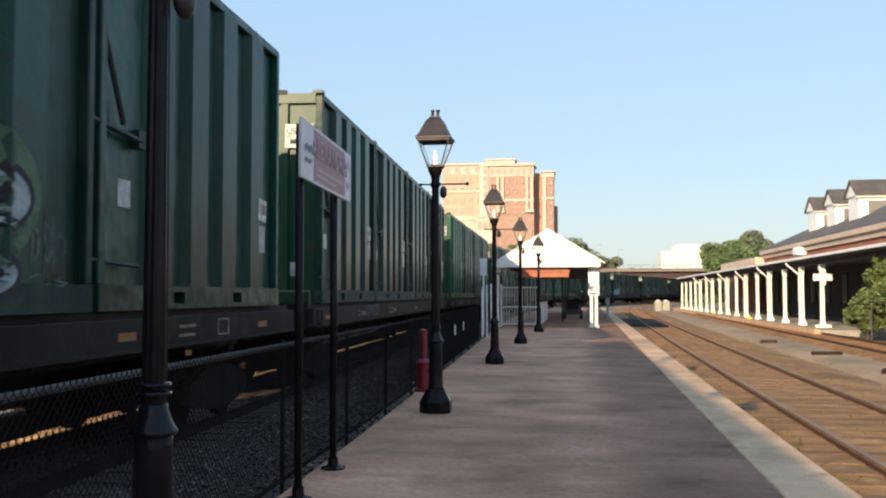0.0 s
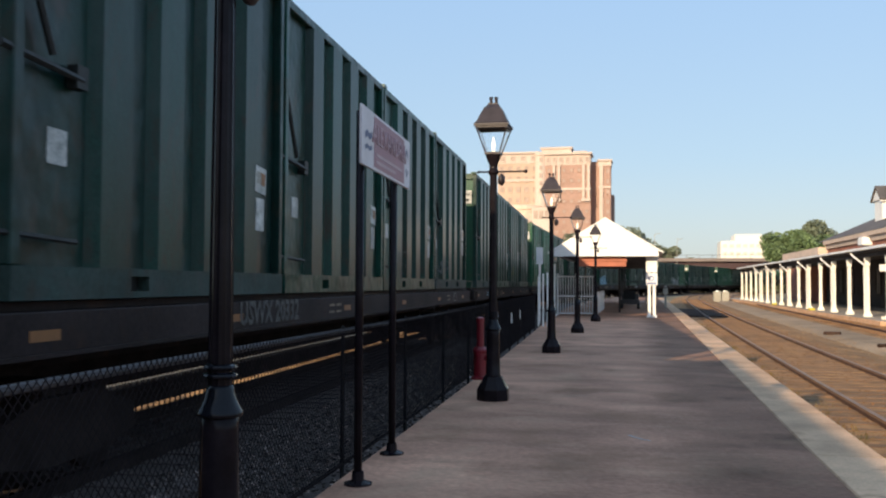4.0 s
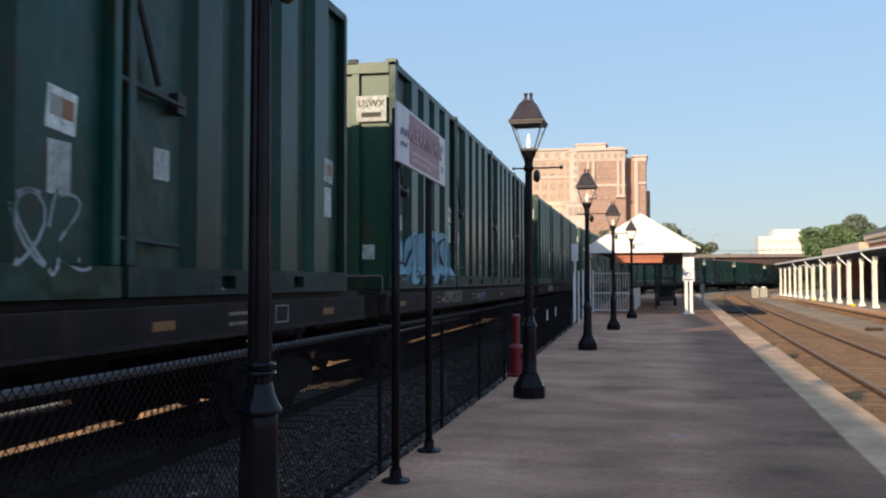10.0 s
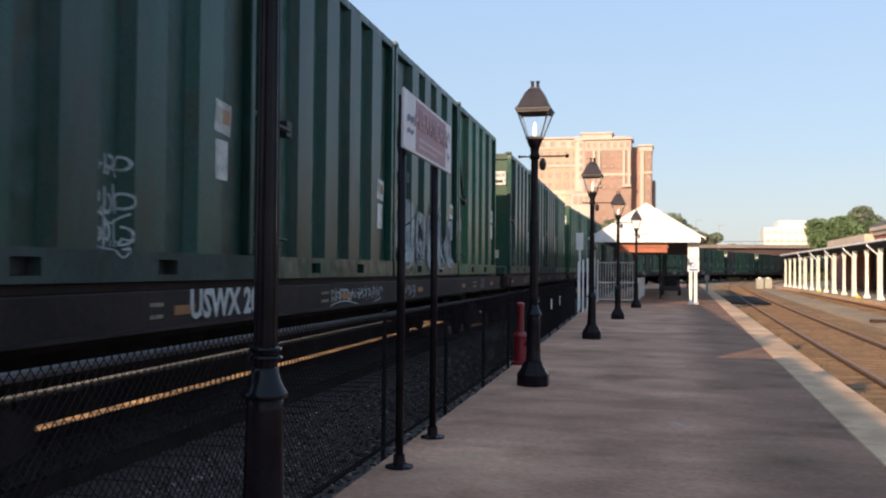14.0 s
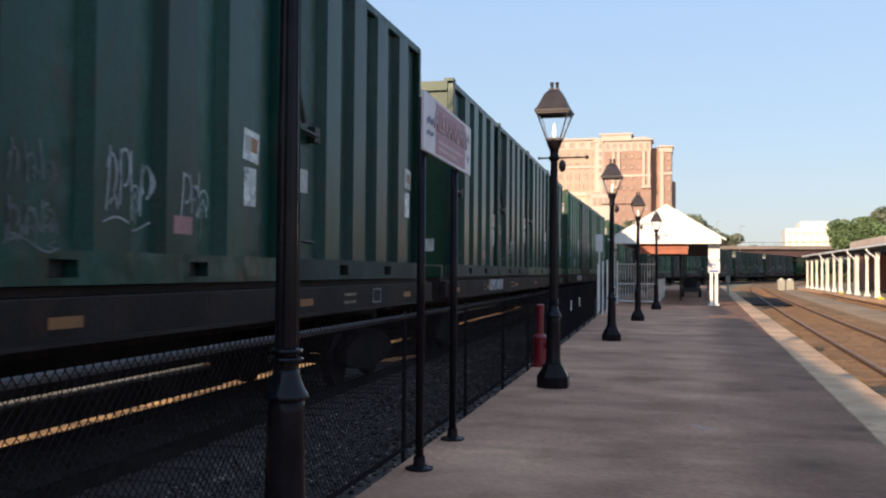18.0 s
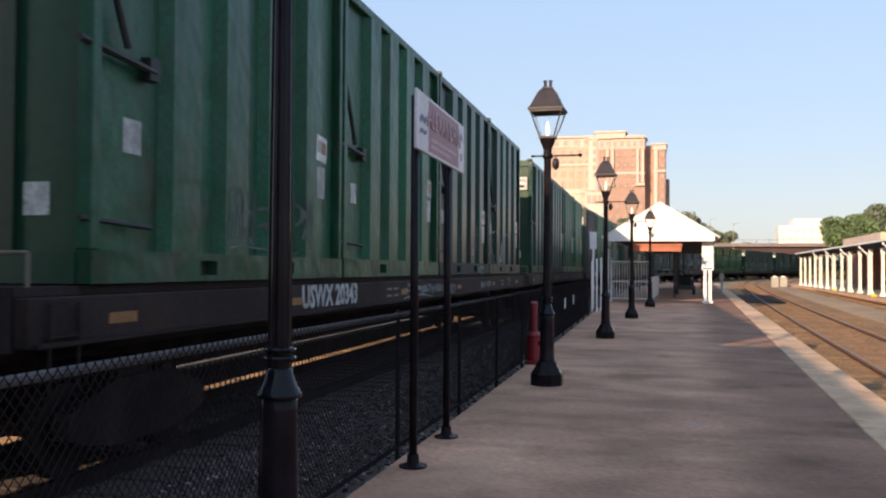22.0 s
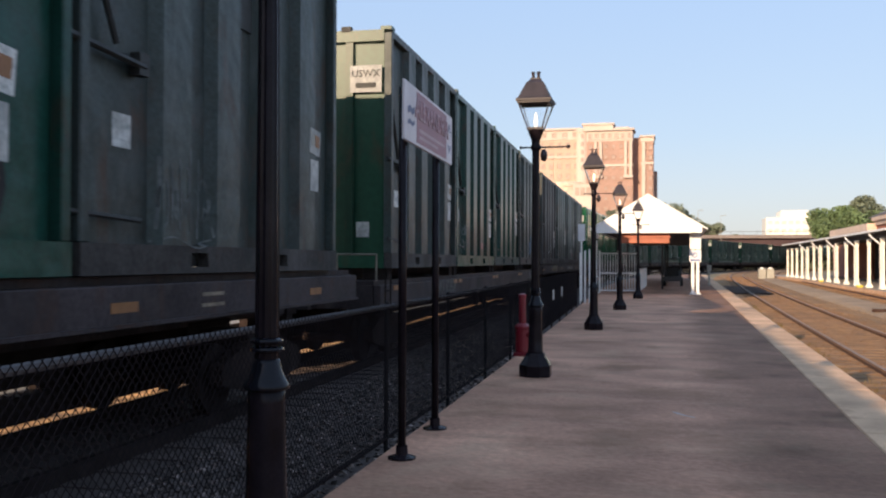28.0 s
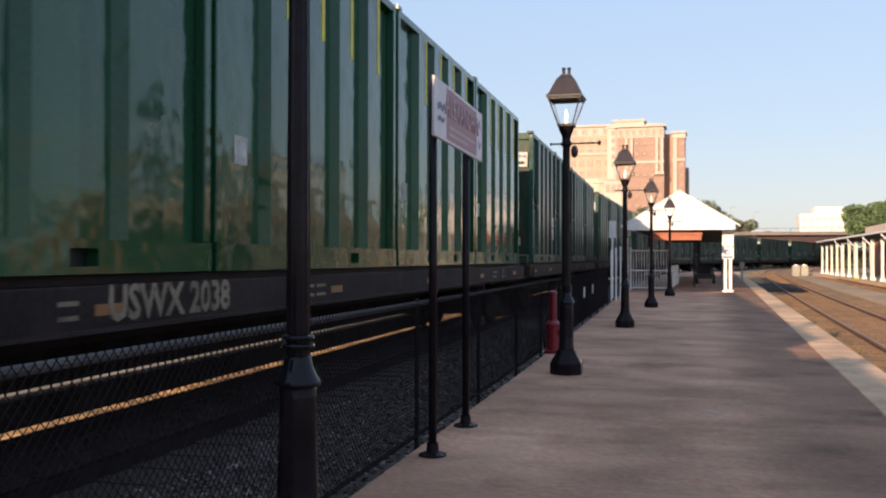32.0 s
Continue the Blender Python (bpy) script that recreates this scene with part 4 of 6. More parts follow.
part("red_fascia", Shape().box(-2.75, 43.85, 2.36, -0.55, 44.05, 2.78), M_REDFASCIA, shelter, "rust-red beam under the roof", bevel=0.01)
part("red_lip", Shape().box(-2.8, 43.79, 2.6, -0.5, 43.848, 2.68), M_REDFASCIA, shelter)
for x in (0.6, -3.8):
    for o in ((-0.11, 0.11) if x > 0 else (-0.12,)):
        part("column", Shape().box(x + o - 0.07, 44.19, 0.0, x + o + 0.07, 44.35, 2.5), M_WHITE, shelter, bevel=0.01)
    part("column_foot", Shape().box(x - 0.24, 44.12, 0.0, x + (0.24 if x > 0 else 0.0), 44.42, 0.09), M_WHITE, shelter, bevel=0.01)
    part("column_head", Shape().box(x - 0.25, 44.13, 2.08 if x > 0 else 2.6, x + (0.25 if x > 0 else 0.02), 44.41, EV - 0.17), M_WHITE, shelter, bevel=0.01)
for x, y in ((-1.0, 52.0), (-1.0, 64.0), (-1.0, 76.0), (-3.8, 58.0), (-3.8, 70.0), (-3.8, 83.0), (0.75, 83.0)):
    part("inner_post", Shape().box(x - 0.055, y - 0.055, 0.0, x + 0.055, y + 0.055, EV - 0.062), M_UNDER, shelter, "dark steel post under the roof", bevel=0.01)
access = thing("access_sign", "small white sign with a blue symbol on the column", "sign", at=pose(0.6, 44.17, 0))
part("plate", Shape().box(-0.26, -0.03, 1.5, 0.26, -0.01, 2.05), M_SIGNWHITE, access)
part("figure", Shape().add([(0.09 * math.cos(a * 0.3) * r - 0.02, -0.038, 1.81 + 0.09 * math.sin(a * 0.3) * r) for r in (1, 1.35) for a in range(22)],
                           [(i, i + 1, 23 + i, 22 + i) for i in range(21)]).box(-0.06, -0.039, 1.83, -0.03, -0.037, 1.96), M_BLUE, access)
part("text_bar", Shape().box(-0.2, -0.036, 1.55, 0.2, -0.0305, 1.62), M_BLUE, access)

post_x = thing("edge_bollard", "short grey marker post at the platform edge", "post", at=pose(1.75, 62.0, 0))
part("shaft", Shape().box(-0.06, -0.06, 0, 0.06, 0.06, 1.3), M_GREYBOX, post_x, bevel=0.01)
part("plate", Shape().box(-0.14, -0.08, 0.95, 0.14, -0.06, 1.3), M_GREYBOX, post_x)

tractor = thing("baggage_tractor", "dark baggage tractor parked under the shelter", "tractor", at=pose(-0.5, 60, 0))
part("body", Shape().prism([(-1.1, 0.3), (1.1, 0.3), (1.1, 0.95), (0.2, 0.95), (0.1, 0.6), (-1.1, 0.6)], "x", -0.55, 0.55), M_CART, tractor, bevel=0.03, at=pose(0, 0, 0))
part("seat", Shape().box(-0.35, -0.75, 0.6, 0.35, -0.3, 0.75).box(-0.35, -0.85, 0.6, 0.35, -0.75, 1.15), M_RUBBER, tractor, bevel=0.03)
part("canopy", Shape().box(-0.55, -0.9, 1.68, 0.55, 0.9, 1.74), M_CART, tractor)
for x in (-0.5, 0.5):
    for y in (-0.85, 0.85):
        part("canopy_post", Shape().rod((x, y, 0.6), (x, y, 1.7), 0.025), M_CART, tractor)
        w = part("wheel", Shape().rod((x * 1.05 - 0.09, y * 0.85, 0.27), (x * 1.05 + 0.09, y * 0.85, 0.27), 0.27, 18), M_RUBBER, tractor)
        part("hub", Shape().rod((x * 1.05 - 0.1, y * 0.85, 0.27), (x * 1.05 + 0.1, y * 0.85, 0.27), 0.12, 12), M_GREYBOX, w)
trolley = thing("utility_boxes", "grey utility cabinets with white domes beyond the tracks", "cabinet", at=pose(9.45, 112, -0.55))
for x in (-0.75, 0.15):
    b = part("cabinet", Shape().box(x, 0, 0, x + 0.8, 1.0, 1.3), M_GREYBOX, trolley, bevel=0.03)
    part("dome", Shape().ball((x + 0.4, 0.5, 1.28), 0.25, 0.25, 0.17), M_CREAM, b, smooth=True)

# ---- station building and its long canopy
dock = thing("station_platform", "low concrete platform of the station with a pale kerb", "platform", kind="structure")
part("slab", Shape().box(11.1, 46, -0.5, 22, 125, -0.15), M_CURB, dock)
part("kerb", Shape().box(10.85, 46, -0.5, 11.1, 125, -0.12), M_STRIP, dock)
part("kerb_end", Shape().box(11.1, 45.75, -0.5, 14.0, 46.0, -0.22), M_CURB, dock)
canopy = thing("station_canopy", "long canopy on cream posts along the station", "canopy")
PX = 12.0
NPOST = 16
PY0, PDY = 49.1, 4.29
part("roof_sheet", Shape().prism([(PX - 0.5, 3.38), (PX + 6.4, 3.75), (PX + 6.4, 3.85), (PX - 0.5, 3.48)], "y", 15.0, 113.6), M_DARKROOF, canopy, "dark canopy roof")
# underside and beam coloured dark for the canopy's own shade
part("ceiling", Shape().prism([(PX - 0.45, 3.26), (PX + 6.3, 3.5), (PX + 6.3, 3.6), (PX - 0.45, 3.34)], "y", 15.1, 113.5), M_UNDER, canopy, "canopy underside darkened for its shade")
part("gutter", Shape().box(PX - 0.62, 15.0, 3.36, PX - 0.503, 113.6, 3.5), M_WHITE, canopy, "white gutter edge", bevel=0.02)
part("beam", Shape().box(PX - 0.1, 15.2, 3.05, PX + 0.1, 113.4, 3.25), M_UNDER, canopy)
post_me = Shape().lathe([(0.28, 0), (0.28, 0.12), (0.2, 0.2), (0.145, 0.32), (0.13, 2.72), (0.17, 2.78), (0.17, 2.96), (0.2, 3.0), (0.2, 3.19)], 4, turn=radians(45)).mesh("post", M_CREAM, 0.012)
spout_me = Shape().rod((-0.62, 0.9, 3.3), (-0.58, 0.9, 3.18), 0.05, 8).rod((-0.58, 0.9, 3.18), (-0.19, -0.2, 2.62), 0.05, 8).rod((-0.19, -0.2, 2.66), (-0.19, -0.2, -0.1), 0.04, 8).mesh("downspout", M_WHITE)
step_me = Shape().box(-0.25, -0.3, 0, 0.1, 0.3, 0.14).mesh("step_block", M_YELLOWPAINT, 0.02)
for i in range(NPOST):
    y = PY0 + PDY * i
    p = part("post", post_me, M_CREAM, canopy, at=pose(PX, y, -0.15))
    if i % 2 == 1 and i < 12:
        part("downspout", spout_me, M_CREAM, canopy, at=pose(PX, y, 0))
for y in (20.0, 24.0, 28.0, 33.0, 38, 42.3):
    part("post", post_me, M_UNDER, canopy, at=pose(PX + 3.5, y, -0.15))
cross = thing("track_sign", "white cross-shaped track sign on the first canopy post", "sign", at=pose(PX - 0.02, PY0 - 0.25, 0))
part("board", Shape().box(-0.46, -0.05, 2.22, 0.46, -0.01, 2.56), M_SIGNWHITE, cross, bevel=0.005)
part("stem", Shape().box(-0.14, -0.07, 2.0, 0.14, -0.051, 2.82), M_SIGNWHITE, cross)
part("base", Shape().box(-0.4, -0.12, -0.12, 0.35, 0.02, 0.02), M_CREAM, cross)
for y in (66.3, 83.5):
    st = thing("step_box", "yellow boarding step box by the canopy posts", "step", "yellow step boxes", pose(PX - 0.5, y, -0.15))
    part("block", step_me, M_YELLOWPAINT, st)

station = thing("station_building", "red brick station with slate roof and white dormers", "building")
WX = 18.5
WY0, WY1 = 57.0, 98.0
part("wall", Shape().box(WX, WY0, -0.2, WX + 12, WY1, 5.09), M_BRICK, station, "red brick wall")
# dark sheet laid over the brick, painting in the canopy's deep shade
part("panelling", Shape().box(WX - 0.16, WY0 - 0.12, -0.15, WX - 0.003, WY1, 3.5), M_UNDER, station, "dark sheet for the deep shade under the canopy")
part("cornice", Shape().prism([(WX - 0.16, 5.1), (WX - 0.2, 5.4), (WX - 0.42, 5.52), (WX - 0.46, 5.86), (WX + 0.6, 6.0), (WX + 0.6, 5.1)], "y", WY0 - 0.5, WY1), M_STUCCO, station, "pale stone cornice")
part("cornice_end", Shape().prism([(WY0 - 0.15, 5.1), (WY0 - 0.75, 5.6), (WY0 - 0.75, 5.85), (WY0 + 0.6, 6.0), (WY0 + 0.6, 5.1)], "x", WX - 0.6, WX + 12), M_WHITE, station, "white end cornice")
part("pier_cap", Shape().box(WX - 0.75, 80.2, 4.75, WX + 0.4, 81.9, 5.45), M_WHITE, station, "white pier cap", bevel=0.08)
part("roof", Shape().add([(WX - 0.2, WY0 - 0.2, 5.95), (WX + 12.2, WY0 - 0.2, 5.95), (WX + 12.2, WY1 + 4, 5.95), (WX - 0.2, WY1 + 4, 5.95), (WX + 6, WY0 + 8, 9.0), (WX + 6, WY1 - 5, 9.0)],
                         [(0, 1, 4), (1, 2, 5, 4), (2, 3, 5), (3, 0, 4, 5), (3, 2, 1, 0)]), M_SHINGLE, station, "dark slate hip roof")
part("wing", Shape().box(WX - 0.5, WY1, -0.2, WX + 10, 121, 4.6), M_BRICK, station)
part("wing_cornice", Shape().box(WX - 0.9, WY1 + 0.003, 4.6, WX + 10, 121, 5.3), M_STUCCO, station)
win_st = Shape().box(-0.05, -0.6, 0.9, 0.06, 0.6, 2.9).mesh("window", M_WINDOW)
# frames share the dark shade tone of the sheet behind them
frame_st = Shape().box(-0.1, -0.72, 0.78, 0.0, 0.72, 0.9).box(-0.1, -0.72, 2.9, 0.0, 0.72, 3.02).box(-0.1, -0.72, 0.9, 0.0, -0.6, 2.9).box(-0.1, 0.6, 0.9, 0.0, 0.72, 2.9).box(-0.08, -0.03, 0.9, 0.0, 0.03, 2.9).mesh("window_frame", M_UNDER)
for i in range(9):
    w = part("window", win_st, M_WINDOW, station, at=pose(WX - 0.16, WY0 + 2.5 + i * 4.5, 0))
    part("window_frame", frame_st, M_UNDER, w)


def dormer(y, w, depth):
    d = part("dormer", Shape().box(0, -w / 2, 5.9, depth + 2, w / 2, 9.0), M_WHITE, station, "white gabled dormer", at=pose(WX + 2.6, y, 0.12))
    part("dormer_gable", Shape().prism([(-w / 2 - 0.25, 9.0), (w / 2 + 0.25, 9.0), (0, 10.1)], "x", -0.15, 0.05), M_WHITE, d)
    for sg in (1, -1):
        part("dormer_roof", Shape().prism([(sg * (w / 2 + 0.4), 8.92), (0, 10.18), (0, 10.32), (sg * (w / 2 + 0.4), 9.06)][::sg], "x", -0.3, depth + 2), M_SHINGLE, d, "dark slate dormer roof")
    part("dormer_eave", Shape().box(-0.25, -w / 2 - 0.3, 8.8, depth, -w / 2 - 0.003, 8.93), M_WHITE, d)
    part("dormer_louvre", Shape().box(0.7, -w / 2 - 0.03, 6.9, 2.5, -w / 2 - 0.003, 8.55), M_LOUVRE, d, "grey side light")


for y in (76.0, 82.6, 89.0):
    dormer(y, 2.7, 5.5)

# ---- trees and shrubs


def leaf_cloud(sh, centers, count, size, rng):
    for _ in range(count):
        c, r = centers[rng.randrange(len(centers))]
        while True:
            d = Vector((rng.uniform(-1, 1), rng.uniform(-1, 1), rng.uniform(-1, 1)))
            if 0.35 < d.length < 1:
                break
        p = Vector(c) + Vector((d.x * r[0], d.y * r[1], d.z * r[2]))
        u = Vector((rng.gauss(0, 1), rng.gauss(0, 1), rng.gauss(0, 0.6))).normalized()
        w = u.cross(Vector((rng.gauss(0, 1), rng.gauss(0, 1), rng.gauss(0, 1)))).normalized()
        a, b = size * rng.uniform(0.6, 1.3), size * rng.uniform(0.35, 0.7)
        sh.add([p - u * a, p + w * b, p + u * a, p - w * b], [(0, 1, 2, 3)])


def tree(x, y, h, spread, seed, leaf, count, size, label, ground=-0.5, name="tree", trunk_h=0.35):
    rng = random.Random(seed)
    t = thing(name, label, name, at=pose(x, y, ground))
    tr = Shape().rod((0, 0, 0), (0.1, 0, h * trunk_h), 0.035 * h, 10, 0.022 * h)
    centers = []
    for i in range(9):
        a = i * 2.4 + rng.uniform(-0.4, 0.4)
        rr = spread * rng.uniform(0.25, 0.72)
        zz = h * rng.uniform(0.42, 0.84)
        end = (rr * math.cos(a), rr * math.sin(a), zz)
        tr.rod((0.1, 0, h * trunk_h * rng.uniform(0.6, 1.0)), end, 0.012 * h, 6, 0.004 * h)
        q = spread * rng.uniform(0.3, 0.5)
        centers.append((end, (q, q, q * 0.75)))
    for i in range(5):
        centers.append(((rng.uniform(-0.2, 0.2) * spread, rng.uniform(-0.2, 0.2) * spread, h * rng.uniform(0.7, 0.9)), (spread * 0.35, spread * 0.35, h * 0.13)))
    part("trunk", tr, M_BARK, t)
    sh = Shape()
    leaf_cloud(sh, centers, count, size, rng)
    me = bpy.data.meshes.new("crown")
    me.from_pydata(sh.v, [], sh.f)
    me.materials.append(leaf)
    part("crown", me, leaf, t)
    return t


tree(20.9, 132, 9.6, 5.6, 1, M_LEAF, 16000, 0.23, "broad leafy green tree beside the station")
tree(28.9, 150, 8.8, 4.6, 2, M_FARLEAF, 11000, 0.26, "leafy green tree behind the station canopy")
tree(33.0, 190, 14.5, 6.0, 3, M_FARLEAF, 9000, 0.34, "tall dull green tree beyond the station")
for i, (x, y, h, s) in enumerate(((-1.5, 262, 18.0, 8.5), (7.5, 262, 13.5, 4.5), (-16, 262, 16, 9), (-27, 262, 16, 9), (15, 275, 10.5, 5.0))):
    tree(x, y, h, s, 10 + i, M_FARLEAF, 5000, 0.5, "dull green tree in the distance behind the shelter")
for i, (x, y, h, s) in enumerate(((12.25, 39.6, 3.9, 1.35), (12.5, 38.0, 4.1, 1.5), (11.9, 41.2, 2.5, 1.15), (13.0, 36.6, 3.9, 1.4), (11.55, 40.4, 1.5, 0.95))):
    tree(x, y, h, s, 30 + i, M_LEAF2, 6000, 0.075, "sunlit yellow-green evergreen shrub by the station", -0.45, "shrub", 0.2)
hedge = Shape()
rng = random.Random(77)
leaf_cloud(hedge, [((12 + 1.6 * i, 252 + rng.uniform(-4, 4), 0.8 + rng.uniform(0, 1.2)), (2.6, 2.5, 2.2)) for i in range(46)], 16000, 0.4, rng)
me = bpy.data.meshes.new("hedge")
me.from_pydata(hedge.v, [], hedge.f)
me.materials.append(M_FARLEAF)
tagged(new("hedge", me), "low green embankment growth under the bridge", "hedge", kind="stuff")
wood = Shape()
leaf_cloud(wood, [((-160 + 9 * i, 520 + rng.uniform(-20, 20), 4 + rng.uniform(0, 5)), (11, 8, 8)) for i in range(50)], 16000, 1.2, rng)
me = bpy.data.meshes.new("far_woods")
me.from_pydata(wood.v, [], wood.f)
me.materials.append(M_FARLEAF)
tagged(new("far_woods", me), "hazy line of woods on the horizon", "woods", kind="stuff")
wire_fence = thing("station_fence", "grey wire fence in front of the station shrubs", "fence")
for i in range(6):
    part("post", Shape().lathe([(0.04, -0.5), (0.04, 1.3)], 8, 11.5 + 0.1 * i, 39.5 - 1.6 * i), M_FRAIL, wire_fence)
part("top_wire", Shape().rod((11.5, 39.5, 1.25), (12.0, 31.5, 1.25), 0.02), M_FRAIL, wire_fence)

# ---- freight train: flatcars with four waste containers each
CL, CW, CH = 6.08, 2.6, 4.225
DECK_Z = 1.385
RIBS = (1.55, 2.65, 3.75, 4.95)
WIDER = 0.45  # the boxes reach further on the unseen far side, fitted to the shadows they cast
PITCH, CAR_LEN = 27.9, 24.8


def relief(y, z):
    """How far out the container's side lies at a place on it."""
    if z < 0.28:
        return CW / 2 + 0.004
    d = min(abs(y - c) for c in RIBS)
    return CW / 2 - 0.126 + 0.12 * min(1.0, max(0.0, (0.36 - d) / 0.09)) + 0.001


def flat(y, z):
    return 0.0


def scribble(rng, y0, z0, w, h, strokes, width, out=flat):
    """Loops and dashes of sprayed paint, with no letters in them."""
    sh = Shape()
    for k in range(strokes):
        cx = y0 + w * (k + 0.5) / strokes
        a0, n = rng.uniform(0, 6), 22
        ax, az = w / strokes * rng.uniform(0.3, 0.65), h * rng.uniform(0.3, 0.5)
        f1, f2 = rng.choice((1, 1, 2, 3)), rng.choice((1, 2, 2, 3))
        pts = [(cx + ax * math.cos(a0 + f1 * i / n * 5.2), z0 + h / 2 + az * math.sin(a0 * 1.7 + f2 * i / n * 5.2)) for i in range(n + 1)]
        r = ribbon(pts, width * rng.uniform(0.7, 1.3))
        sh.add([(out(y, z), y, z) for x, y, z in r.v], r.f)
    return sh


def handstyle(rng, y0, z0, w, h, width, out, drips=0):
    """A tight row of slanted strokes, bowls and flicks, none of them a letter, with paint runs below."""
    sh = Shape()

    def stroke(pts, wd):
        r = ribbon(pts, wd)
        sh.add([(out(y, z), y, z) for x, y, z in r.v], r.f)

    n = max(2, round(w / 0.19))
    step = w / n
    for k in range(n):
        cy, lean = y0 + step * (k + 0.5), rng.uniform(-0.12, 0.2) * step
        top, low = z0 + h * rng.uniform(0.78, 1.0), z0 + h * rng.uniform(0.0, 0.22)
        wd = width * rng.uniform(0.7, 1.35)
        m = 10
        stroke([(cy - step * 0.3 + lean * i / m + 0.02 * math.sin(2.2 * i / m + k), low + (top - low) * i / m) for i in range(m + 1)], wd)
        mid, rz, ry = low + (top - low) * rng.uniform(0.35, 0.7), (top - low) * rng.uniform(0.18, 0.34), step * rng.uniform(0.35, 0.7)
        a0, a1 = rng.uniform(-2.2, -0.9), rng.uniform(1.2, 4.4)
        stroke([(cy - step * 0.25 + ry * (1 + math.cos(a0 + (a1 - a0) * i / 16)) / 1.4, mid + rz * math.sin(a0 + (a1 - a0) * i / 16)) for i in range(17)], wd)
        if rng.random() < 0.6:
            z1 = low + (top - low) * rng.uniform(0.1, 0.5)
            stroke([(cy - step * 0.1 + step * 0.7 * i / 6, z1 + (rng.uniform(-0.25, 0.3) * h) * i / 6) for i in range(7)], wd * 0.8)
    if rng.random() < 0.6:
        za = z0 - 0.02
        stroke([(y0 + w * i / 12, za + 0.05 * math.sin(i * 0.6)) for i in range(13)], width * 0.7)
    for _ in range(drips):
        y, za = y0 + w * rng.random(), z0 + h * rng.uniform(0.2, 0.5)
        stroke([(y, za), (y + 0.004, za - h * rng.uniform(0.2, 0.55))], width * 0.45)
    return sh


def disc(cy, cz, ry, rz, out, lift=0.0, wob=0.0):
    """A filled oval of paint that follows the container's side."""
    n, m = 30, 6
    vs = []
    for q in range(1, m + 1):
        for i in range(n):
            a = 2 * math.pi * i / n
            r = q / m * (1 + wob * math.sin(3 * a + 1))
            y, z = cy + ry * r * math.cos(a), cz + rz * r * math.sin(a)
            vs.append((out(y, z) + lift, y, z))
    vs.append((out(cy, cz) + lift, cy, cz))
    faces = [(n * m, i, (i + 1) % n) for i in range(n)]
    faces += [(q * n + i, q * n + (i + 1) % n, (q + 1) * n + (i + 1) % n, (q + 1) * n + i) for q in range(m - 1) for i in range(n)]
    return Shape().add(vs, faces)


def rings(rng, y0, z0, w, h, count, width, out):
    """A row of large uneven sprayed outlines."""
    sh = Shape()
    for k in range(count):
        cx, cz = y0 + w * (k + 0.5) / count, z0 + h / 2 + rng.uniform(-0.08, 0.08) * h
        ax, az, wob, ph = w / count * rng.uniform(0.42, 0.6), h * rng.uniform(0.38, 0.52), rng.uniform(0.1, 0.25), rng.uniform(0, 6)
        n = 34
        pts = [(cx + ax * math.cos(a) * (1 + wob * math.sin(3 * a + ph)), cz + az * math.sin(a) * (1 + wob * math.cos(2 * a + ph))) for a in (i * 2 * math.pi * 0.97 / n for i in range(n + 1))]
        r = ribbon(pts, width)
        sh.add([(out(y, z), y, z) for x, y, z in r.v], r.f)
    return sh


def blobs(rng, y0, z0, w, h, count, out, lift=0.0):
    """Filled rounded patches of paint side by side."""
    sh = Shape()
    for k in range(count):
        cx, ax = y0 + w * (k + 0.5) / count, w / count * rng.uniform(0.42, 0.56)
        top, low, lean = h * rng.uniform(0.8, 1.0), h * rng.uniform(0.0, 0.12), rng.uniform(-0.1, 0.1)
        n = 22
        vs = []
        for i in range(n + 1):
            u = -1 + 2 * i / n
            bow = (1 - abs(u) ** 3.2) ** 0.5
            y = cx + ax * u
            za, zb = z0 + low + (1 - bow) * h * 0.3, z0 + low + (top - low) * (0.35 + 0.65 * bow) + lean * u
            for f in (0.0, 0.33, 0.66, 1.0):
                z = za + (zb - za) * f
                vs.append((out(y, z) + lift, y, z))
        sh.add(vs, [(4 * i + q, 4 * i + 4 + q, 4 * i + 5 + q, 4 * i + 1 + q) for i in range(n) for q in range(3)])
    return sh


